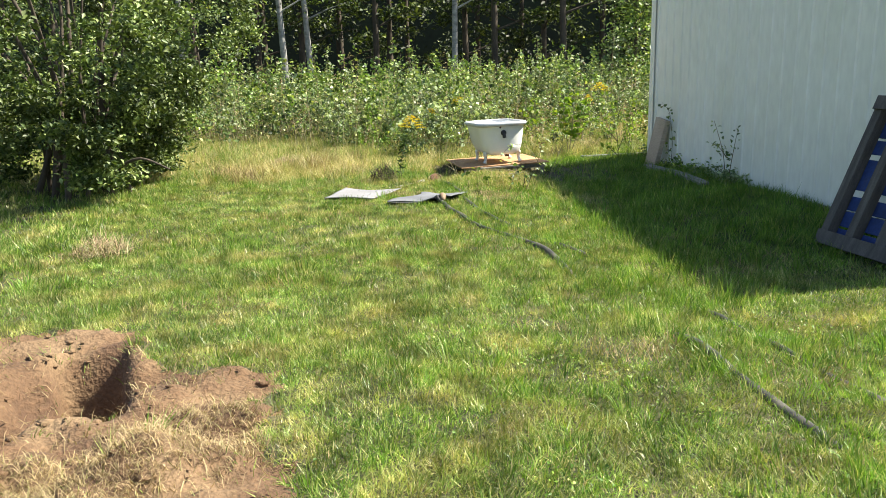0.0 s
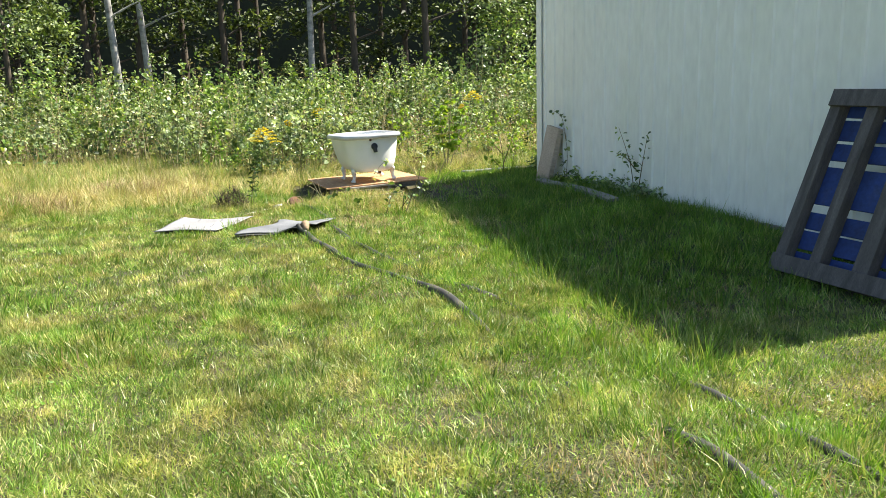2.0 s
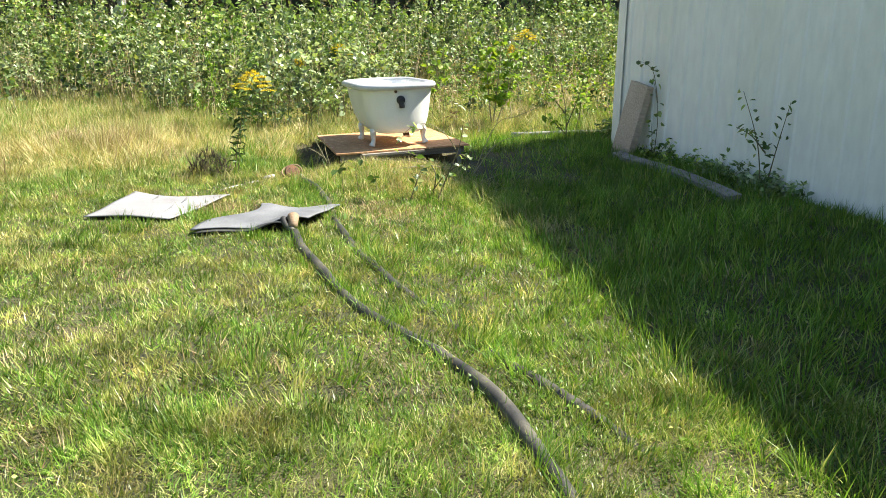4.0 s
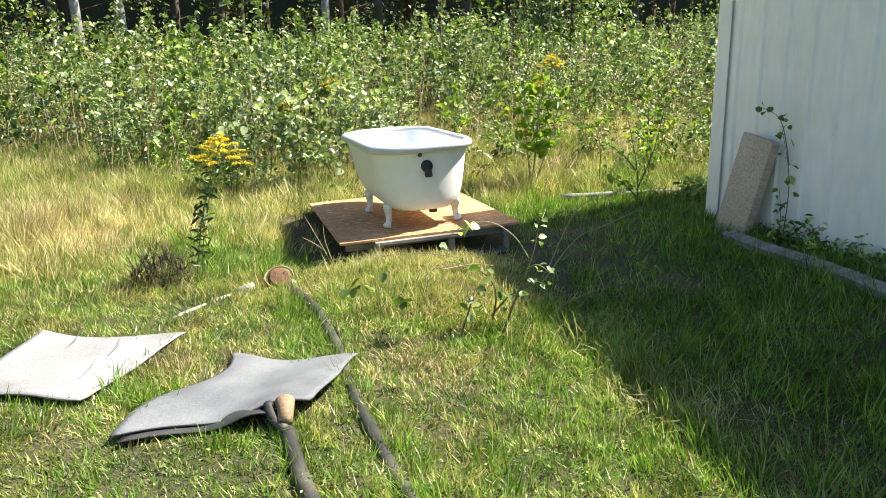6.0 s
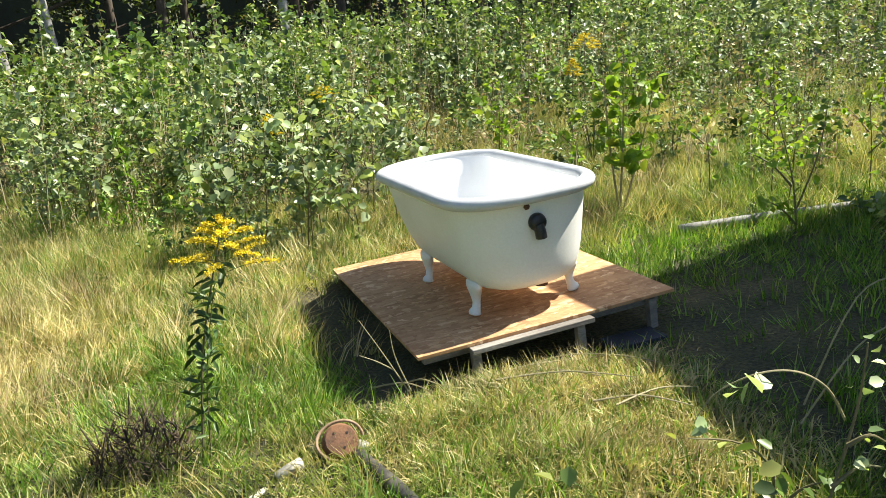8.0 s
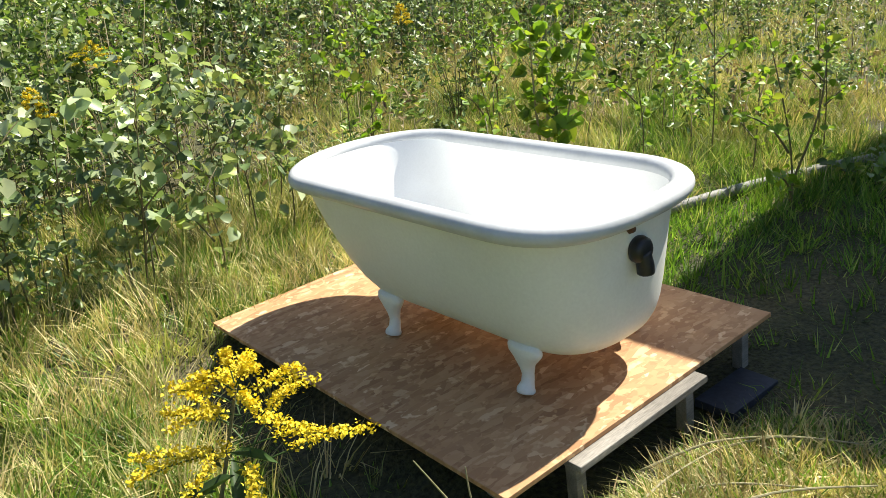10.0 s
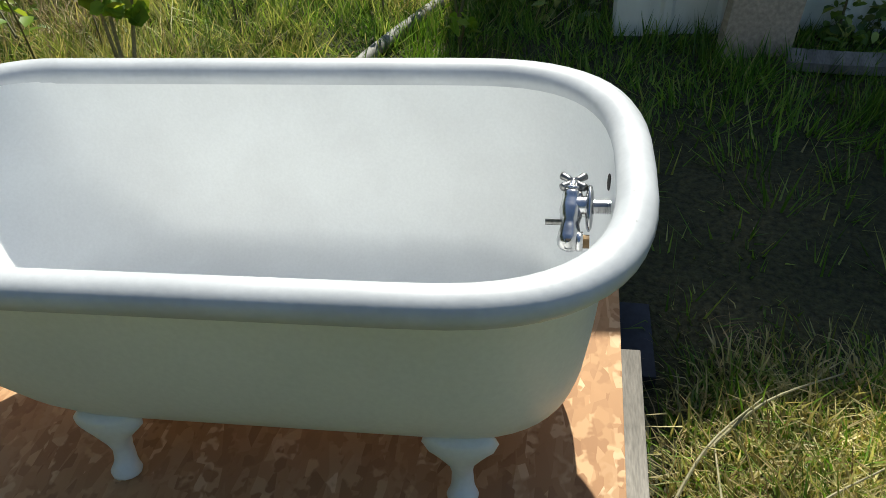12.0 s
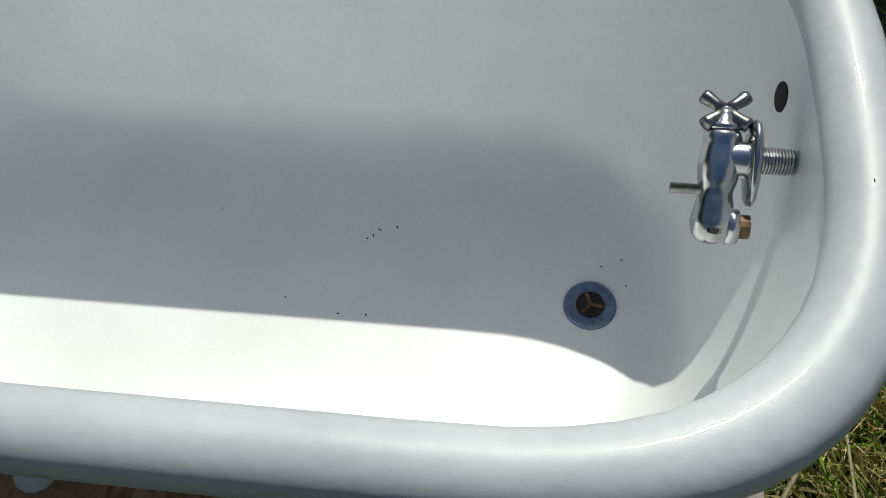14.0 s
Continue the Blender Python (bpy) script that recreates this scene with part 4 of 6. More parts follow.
bm = bmesh.new()
tube(bm, curve_pts([(3.07, 5.26, -0.03), (3.11, 5.24, 0.01), (3.18, 5.2, 0.02), (3.25, 5.17, -0.02)], 5), 0.006, 8)
tagged(part("hose_end", bm, M_PVC, None, "", True), "bent white hose end on the grass by the pallet", "hose")
pallet((3.36, 6.83, -0.085), -78.7, -22.5)


# ---- single plants near the path ----
def plant(name, label, category, stems, leaf_size, leaf_mat, stem_mat, group="", per=14, from_frac=0.25, aspect=0.7, r0=0.006):
    """Stems given as lists of points from the ground up, with leaves along them."""
    root = stems[0][0]
    thing = tagged(empty(name, pose(root[0], root[1], float(ground_z(root[0], root[1])))), label, category, group)
    cs = []
    for st in stems:
        pts = curve_pts([Vector(p) - Vector((root[0], root[1], 0)) for p in st], 5)
        bm = bmesh.new()
        tube(bm, pts, list(np.linspace(r0, r0 * 0.3, len(pts))), 6)
        part("stem", bm, stem_mat, thing)
        for k in range(per):
            i = min(len(pts) - 1, int((from_frac + (1 - from_frac) * (k + 1) / per) * (len(pts) - 1)))
            a = rng.uniform(0, 6.28)
            cs.append(np.array(pts[i]) + np.array([math.cos(a), math.sin(a), rng.uniform(-0.3, 0.4)]) * leaf_size * 0.75)
    v, t = leaves(np.array(cs), leaf_size * rng.uniform(0.6, 1.1, len(cs)), aspect, 0.35, 0.5, True)
    ob = tri_mesh("foliage", v, t, leaf_mat)
    ob.parent = thing
    return thing


def goldenrod(x, y, h, lean=(0.0, 0.0), group="", spread=0.20, n_leaf=56):
    """A leafy stem under a stepped plume of arching side branches crowded with tiny flowers."""
    z = float(ground_z(x, y))
    thing = tagged(empty("goldenrod", pose(x, y, z)), "tall goldenrod with a yellow flower plume", "wildflower", group)
    top = Vector((lean[0], lean[1], h))
    pts = curve_pts([(0, 0, -0.03), (lean[0] * 0.35, lean[1] * 0.6, h * 0.5), top], 10)
    bm = bmesh.new()
    tube(bm, pts, list(np.linspace(0.006, 0.0025, len(pts))), 6)
    part("stem", bm, M_STEM, thing)
    cs = []
    for k in range(n_leaf):
        f = 0.22 + 0.62 * (k + rng.random()) / n_leaf
        p = np.array(pts[int(f * (len(pts) - 1))])
        a = k * 2.4
        cs.append(p + np.array([math.cos(a), math.sin(a), 0.25]) * rng.uniform(0.03, 0.055))
    v, t = leaves(np.array(cs), rng.uniform(0.055, 0.10, len(cs)), 0.28, 0.9, 0.1, True)
    ob = tri_mesh("foliage", v, t, M_ROD)
    ob.parent = thing
    florets, lines = [], []
    for k in range(20):
        f = k / 19
        e0 = np.array(top) + np.array([0, 0, -0.15 + 0.16 * f])
        a, r = k * 2.4 + rng.uniform(-0.4, 0.4), spread * (1 - 0.72 * f * f - 0.1 * f) * rng.uniform(0.75, 1.1)
        q = np.linspace(0, 1, 15)
        line = e0 + np.stack([np.cos(a) * r * q, np.sin(a) * r * q, 0.085 * q - 0.055 * q * q], 1)
        lines.append(line)
        florets.append(np.repeat(line[5:], 22, axis=0))
    c = np.concatenate(florets)
    c = c + rng.normal(0, 1, (len(c), 3)) * np.array([0.006, 0.006, 0.005]) + np.array([0, 0, 0.006])
    bm = bmesh.new()
    for line in lines:
        tube(bm, [tuple(p) for p in line[::3]], 0.0014, 4)
    part("flower_stalks", bm, M_ROD, thing)
    ob = tri_mesh("plume", *leaves(c, rng.uniform(0.0045, 0.0095, len(c)), 0.8, 0.3), M_YELLOW)
    ob.parent = thing
    ob["label"] = "bright yellow flower plume"
    return thing


goldenrod(-0.60, 11.29, 0.86, (0.20, 0.06))
plant("goldenrod", "slender leafy goldenrod shoot without flowers", "wildflower", [[(-0.57, 11.33, 0), (-0.53, 11.36, 0.35), (-0.45, 11.37, 0.68)]], 0.06, M_ROD, M_STEM, "", 30, 0.25, 0.3, 0.004)
for gx, gy, gh in ((-0.25, 15.3, 0.8), (2.9, 16.6, 0.75)):
    goldenrod(gx, gy, gh, (0.05, 0.02), "goldenrods in the field", 0.10, 40)
for gx, gy, gh in ((0.3, 16.4, 0.9), (3.2, 17.0, 0.95)):
    goldenrod(gx, gy, gh, (0.05, 0.02), "goldenrods in the field")

plant("sapling", "thin bare-stemmed sapling with a few leaves", "sapling", [[(1.06, 10.06, 0), (1.13, 10.10, 0.16), (1.24, 10.14, 0.42), (1.27, 10.15, 0.60)], [(1.20, 10.12, 0.33), (1.25, 10.10, 0.36), (1.30, 10.09, 0.33)], [(1.15, 10.11, 0.22), (1.22, 10.10, 0.27), (1.28, 10.08, 0.27)]], 0.042, M_ASPEN, M_STEM, "saplings at the shadow's edge", 7, 0.72, 0.8, 0.007)
plant("sapling", "bare arching twig with a few pale leaves", "sapling", [[(1.22, 10.16, 0.38), (1.14, 10.13, 0.50), (1.03, 10.10, 0.58), (0.93, 10.12, 0.585), (0.84, 10.16, 0.53), (0.79, 10.18, 0.45)]], 0.07, M_ASPEN, M_PALESTEM, "saplings at the shadow's edge", 7, 0.5, 0.95, 0.004)
plant("sapling", "small leafy sapling in cut grass", "sapling", [[(1.05, 10.25, 0), (1.07, 10.25, 0.19), (0.97, 10.25, 0.31), (0.81, 10.25, 0.36)], [(0.86, 10.10, 0), (0.92, 10.14, 0.16), (0.97, 10.2, 0.26)], [(1.05, 10.25, 0.05), (1.12, 10.2, 0.16), (1.16, 10.16, 0.2)]], 0.062, M_WEED, M_STEM, "saplings at the shadow's edge", 9, 0.3, 0.75, 0.006)
plant("seedling", "low round-leaved seedlings in the grass", "seedling", [[(0.36, 10.32, 0), (0.35, 10.30, 0.14), (0.34, 10.30, 0.24)], [(0.62, 10.32, 0), (0.61, 10.3, 0.1), (0.61, 10.30, 0.16)], [(0.48, 10.34, 0), (0.46, 10.32, 0.16), (0.45, 10.30, 0.28)]], 0.07, M_WEED, M_STEM, "", 4, 0.75, 0.9, 0.003)
for pts in ([(0.24, 11.62, -0.06), (0.15, 11.66, 0.12), (0.07, 11.69, 0.27)], [(0.25, 11.62, -0.06), (0.20, 11.64, 0.10), (0.19, 11.65, 0.22)], [(0.19, 11.64, 0.04), (0.12, 11.62, 0.10), (0.05, 11.62, 0.14)], [(1.42, 10.62, 0.05), (1.60, 10.6, 0.30), (1.78, 10.6, 0.38), (1.97, 10.6, 0.46)], [(1.45, 10.65, 0.1), (1.61, 10.62, 0.47), (1.78, 10.6, 0.54), (1.97, 10.6, 0.62)], [(1.32, 10.2, -0.03), (1.42, 10.16, 0.08), (1.58, 10.1, 0.17)], [(1.36, 10.1, -0.02), (1.5, 10.02, 0.05), (1.62, 9.96, 0.08)]):
    bm = bmesh.new()
    tube(bm, curve_pts(pts, 5), list(np.linspace(0.004, 0.0015, 5 * len(pts) - 4)), 6)
    tagged(part("dry_twig", bm, M_PALESTEM), "thin dry twig sticking out of the grass", "twig", "twigs by the platform")
for (x0, y0), (x1, y1) in (((0.62, 11.50), (0.95, 11.20)), ((0.75, 11.62), (1.12, 11.42)), ((0.55, 11.32), (1.05, 11.10)), ((0.95, 11.55), (1.22, 11.25)), ((0.40, 11.42), (0.98, 11.52)), ((0.85, 11.05), (1.15, 10.85)), ((0.9, 10.95), (1.25, 11.0)), ((0.1, 11.75), (0.32, 11.45)), ((0.2, 11.7), (0.36, 11.5))):
    bm = bmesh.new()
    p0, p1 = Vector((x0, y0, float(ground_z(x0, y0)) + 0.05)), Vector((x1, y1, float(ground_z(x1, y1)) + 0.06))
    tube(bm, curve_pts([p0, (p0 + p1) / 2 + Vector((0.015, 0.02, 0.02)), p1], 5), list(np.linspace(0.005, 0.002, 11)), 6)
    tagged(part("dry_twig", bm, M_PALESTEM), "dry stick lying on cut grass", "twig", "twigs by the platform")
plant("wall_sapling", "dark-leaved sapling growing against the shed wall", "sapling", [[(3.42, 9.62, 0), (3.40, 9.70, 0.35), (3.33, 9.86, 0.72)], [(3.44, 9.60, 0), (3.46, 9.53, 0.35), (3.48, 9.45, 0.68)], [(3.42, 9.62, 0.3), (3.38, 9.76, 0.4), (3.32, 9.9, 0.45)]], 0.065, M_WEED, M_STEM, "plants along the shed", 18, 0.2, 0.55, 0.006)
plant("wall_sapling", "climbing leafy shoot behind the leaning board", "sapling", [[(3.16, 11.10, 0), (3.17, 11.10, 0.4), (3.12, 11.16, 0.74)], [(3.16, 11.10, 0.5), (3.13, 11.2, 0.78), (3.04, 11.34, 0.86)]], 0.06, M_WEED, M_STEM, "plants along the shed", 11, 0.25, 0.8, 0.004)
plant("wall_sapling", "small weed at the shed's foot", "weed", [[(3.14, 11.1, 0), (3.13, 11.1, 0.2), (3.12, 11.12, 0.34)], [(3.18, 10.8, 0), (3.18, 10.8, 0.12), (3.15, 10.7, 0.2)]], 0.05, M_WEED, M_STEM, "plants along the shed", 12, 0.1, 0.6, 0.003)
plant("young_aspen", "bright green young aspen behind the tub", "sapling", [[(2.14, 13.7, 0), (2.08, 13.7, 0.5), (2.06, 13.72, 1.0)], [(2.16, 13.7, 0), (2.30, 13.7, 0.42), (2.44, 13.7, 0.95)], [(2.14, 13.7, 0), (2.2, 13.75, 0.5), (2.25, 13.8, 1.1)]], 0.095, M_BRIGHT, M_PALESTEM, "", 60, 0.4, 0.9, 0.010)
plant("young_aspen", "slender sapling beside the fallen log", "sapling", [[(2.74, 12.55, 0), (2.72, 12.58, 0.35), (2.62, 12.66, 0.85)], [(2.73, 12.56, 0.12), (2.84, 12.52, 0.45), (2.92, 12.55, 0.75)], [(2.72, 12.58, 0.28), (2.6, 12.6, 0.42), (2.48, 12.66, 0.5)], [(2.73, 12.55, 0.06), (2.6, 12.5, 0.18), (2.5, 12.5, 0.24)]], 0.06, M_BRIGHT, M_STEM, "", 18, 0.3, 0.7, 0.007)
for bx, by, bh in ((2.6, 15.3, 0.9), (3.4, 16.2, 1.1), (3.0, 14.6, 0.7), (4.5, 15.0, 0.85), (5.3, 16.6, 0.9), (4.4, 17.3, 0.9), (2.2, 17.0, 0.8), (6.3, 15.6, 0.8)):
    st = []
    for k in range(7):
        a = k * 0.9
        st.append([(bx, by, 0), (bx + 0.12 * math.cos(a), by + 0.12 * math.sin(a), bh * 0.5), (bx + 0.3 * math.cos(a), by + 0.3 * math.sin(a), bh * (0.8 + 0.2 * math.sin(k)))])
    plant("field_shrub", "rounded green shrub in dry grass", "shrub", st, 0.05, M_WEED, M_STEM, "shrubs behind the tub", 60, 0.2, 0.35, 0.005)


def fallen_log(p0, p1, r, label):
    bm = bmesh.new()
    pts = curve_pts([p0, tuple((Vector(p0) + Vector(p1)) / 2 + Vector((0.02, 0.04, 0.01))), p1], 6)
    tube(bm, pts, [r * (1.05 - 0.25 * i / len(pts)) * (1 + 0.06 * math.sin(i * 2.1)) for i in range(len(pts))], 12)
    tagged(part("fallen_log", bm, M_BIRCH, None, "", True), label, "log")


fallen_log((2.22, 12.98, 0.055), (3.95, 12.52, 0.14), 0.027, "pale barkless log lying in the weeds")


def dead_clump(x, y, w, h, label, material=M_DRYWEED):
    z = float(ground_z(x, y))
    n = 460
    a, r = rng.uniform(0, 6.28, n), np.sqrt(rng.random(n)) * w * 0.5
    rise = h * (1 - (r / (0.55 * w)) ** 2) * rng.random(n) ** 0.7
    base = np.stack([x + np.cos(a) * r, y + np.sin(a) * r, z + rise * 0.8], 1)
    way = rng.normal(0, 1, (n, 3)) * np.array([0.06, 0.06, 0.05]) + np.array([0, 0, 0.05])
    tip = base + way
    tip[:, 2] = np.maximum(tip[:, 2], z + 0.01)
    v, t = spindle(base, tip, 0.002 + 0.006 * rng.random(n) ** 3)
    tagged(tri_mesh("dead_clump", v, t, material), label, "dead brush")


dead_clump(-0.82, 11.36, 0.36, 0.30, "dark dead root clump in dry grass", M_DEAD)
dead_clump(-3.0, 6.95, 0.5, 0.2, "brown dead grass tuft on the lawn")
dead_clump(-2.6, 13.2, 0.45, 0.22, "brown dead tuft in long grass")


def shrub(x, y, rad, h, n, size, label):
    z = float(ground_z(x, y))
    thing = tagged(empty("large_shrub", pose(x, y, z)), label, "shrub")
    for k in range(15):
        a, s = k * 2.4, 0.15 + 0.85 * rng.random()
        e = Vector((math.cos(a) * rad * 0.75 * s, math.sin(a) * rad * 0.75 * s, h * rng.uniform(0.55, 0.95)))
        bm = bmesh.new()
        b0 = (math.cos(a) * 0.75 * s, math.sin(a) * 0.75 * s, -0.05)
        tube(bm, curve_pts([b0, (e.x * 0.3 + rng.uniform(-0.15, 0.15), e.y * 0.3, e.z * 0.35), (e.x * 0.6, e.y * 0.6 + rng.uniform(-0.15, 0.15), e.z * 0.7), tuple(e)], 5), list(np.linspace(rng.uniform(0.03, 0.055), 0.007, 16)), 7)
        part("limb", bm, M_BARK, thing, "", True)
    bm = bmesh.new()
    tube(bm, curve_pts([(0.5, -0.5, 0.15), (0.8, -0.8, 0.42), (1.15, -1.0, 0.55), (1.5, -1.05, 0.42)], 5), list(np.linspace(0.03, 0.01, 16)), 7)
    part("limb", bm, M_BARK, thing, "low hanging limb", True)
    hubs = []
    while len(hubs) < 175:
        p = rng.uniform(-1, 1, 3)
        q = np.linalg.norm(p)
        if 0.45 < q < 1.05:
            r = rad * (1.0 + 0.22 * math.sin(3 * math.atan2(p[1], p[0]) + 4 * p[2]))
            hubs.append([p[0] * r, p[1] * r, h * 0.58 + p[2] * h * 0.44])
    hubs = np.array(hubs)
    hubs[:, 2] = np.maximum(hubs[:, 2], 0.45 + 0.6 * rng.random(len(hubs)))
    inner = np.stack([rng.uniform(-1, 0.8, 110) * rad * 0.85, rng.uniform(-0.1, 1, 110) * rad * 0.8, rng.uniform(0.1, 1.5, 110)], 1)
    low = np.array([[1.25, -1.0, 0.62], [1.45, -1.05, 0.42], [1.45, -1.0, 0.3], [1.1, -1.2, 0.8], [0.5, -1.5, 0.9], [-0.5, -1.4, 0.8], [-1.2, -1.4, 0.5], [1.5, -0.6, 0.9], [1.4, -0.2, 1.2]])
    hubs = np.concatenate([hubs, low, low, inner])
    hubs[:, 0] = np.minimum(hubs[:, 0], 0.78 + 0.78 * np.maximum(0, hubs[:, 2] - 0.7) - 0.35 * rng.random(len(hubs)))
    pick = hubs[rng.integers(0, len(hubs), n)]
    c = pick + rng.normal(0, 1, (n, 3)) * np.array([0.125, 0.125, 0.075])
    c[:, 2] = np.maximum(c[:, 2], 0.2)
    v, t = leaves(c, rng.uniform(0.6, 1.2, n) * size, 0.55, 0.4, 0.5)
    ob = tri_mesh("crown", v, t, M_BUSH)
    ob.parent = thing
    return thing


shrub(-4.75, 10.7, 2.55, 4.2, 62000, 0.08, "large dark-leaved multi-stemmed shrub at the lawn's edge")


# ---- woods behind ----
def tree(name, x, y, h, r, crown_lo, n, leaf, leafmat, bark, label, group, spread=2.0, lean=(0, 0)):
    z = float(ground_z(x, y))
    thing = tagged(empty(name, pose(x, y, z)), label, "tree", group)
    bm = bmesh.new()
    pts = curve_pts([(0, 0, -0.1), (lean[0] * 0.3, lean[1] * 0.3, h * 0.35), (lean[0] * 0.6, lean[1] * 0.6, h * 0.7), (lean[0], lean[1], h)], 4)
    tube(bm, pts, list(np.linspace(r, r * 0.25, len(pts))), 9)
    part("trunk", bm, bark, thing, "", True)
    hubs = []
    for k in range(14):
        f = crown_lo + (1 - crown_lo) * (k + rng.random()) / 14
        a = k * 2.4
        s = spread * (1.1 - 0.7 * (f - crown_lo) / (1 - crown_lo)) * rng.uniform(0.5, 1.0)
        e = Vector((lean[0] * f + math.cos(a) * s, lean[1] * f + math.sin(a) * s, h * f + 0.25))
        if k % 2 == 0:
            bm = bmesh.new()
            tube(bm, [(lean[0] * f, lean[1] * f, h * f - 0.3), tuple(e * 0.5 + Vector((lean[0] * f, lean[1] * f, h * f - 0.2)) * 0.5), tuple(e)], [r * 0.35, r * 0.2, r * 0.08], 6)
            part("limb", bm, bark, thing)
        hubs += [list(e), list(e * 0.7 + Vector((0, 0, h * f)) * 0.3)]
    hubs = np.array(hubs)
    c = hubs[rng.integers(0, len(hubs), n)] + rng.normal(0, 1, (n, 3)) * np.array([0.34, 0.34, 0.16])
    v, t = leaves(c, leaf * rng.uniform(0.6, 1.3, n), 0.6, 0.4, 0.3)
    ob = tri_mesh("crown", v, t, leafmat)
    ob.parent = thing
    return thing


for bx, by, lx in ((-4.55, 24.3, -0.5), (-4.15, 26.5, -0.6), (0.35, 26.5, 0.2), (-8.2, 26.0, 0.3)):
    tree("birch_tree", bx, by, 10.5, 0.11, 0.30, 2200, 0.13, M_FOREST, M_BIRCH, "pale-trunked birch at the edge of the woods", "birches", 1.8, (lx, 0))
k = 0
for row, y0 in enumerate((28.5, 31.5, 35.0)):
    for bx in np.arange(-26, 20, 2.7):
        k += 1
        tree("forest_tree", bx + rng.uniform(-0.9, 0.9), y0 + rng.uniform(-1, 1), rng.uniform(9, 12), 0.13, (0.24, 0.17, 0.10)[row], 1700, 0.19, M_FOREST, M_BARK, "dark leafy tree in the woods", "forest trees", 2.2, (rng.uniform(-0.4, 0.4), 0))
tree("fir_tree", 5.2, 22.5, 3.3, 0.08, 0.12, 3500, 0.11, M_WEED, M_BARK, "light green young tree in front of the woods", "", 1.1)
tree("young_tree", -8.5, 21.5, 6.0, 0.08, 0.2, 5000, 0.11, M_WEED, M_BARK, "sunlit young tree beside the woods", "", 1.6)
tree("young_tree", -7.0, 23.5, 7.0, 0.08, 0.25, 4000, 0.11, M_WEED, M_BARK, "sunlit young tree beside the woods", "", 1.5)

# Flat wall of colour: the deep shade of the far woods painted near-black.
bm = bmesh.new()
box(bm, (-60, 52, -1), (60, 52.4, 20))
M_BACK = surface("shaded_far_woods", [(0.3, (0.006, 0.010, 0.004)), (0.7, (0.02, 0.032, 0.012))], 0.5, 0.95, 4)
tagged(part("backdrop", bm, M_BACK), "flat backdrop coloured as dark shaded far woods", "backdrop", kind="structure")


# ---- weeds of the field ----
FRONT = ((-15, -4.8, -3.5, -2.0, -1.3, -0.95, -0.4, 0.1, 0.7, 1.3, 1.8, 2.4, 3.0, 5.0, 12.0), (17.5, 16.5, 16.6, 15.2, 14.5, 13.6, 13.55, 13.85, 13.95, 14.1, 13.6, 13.35, 13.2, 13.4, 13.4))


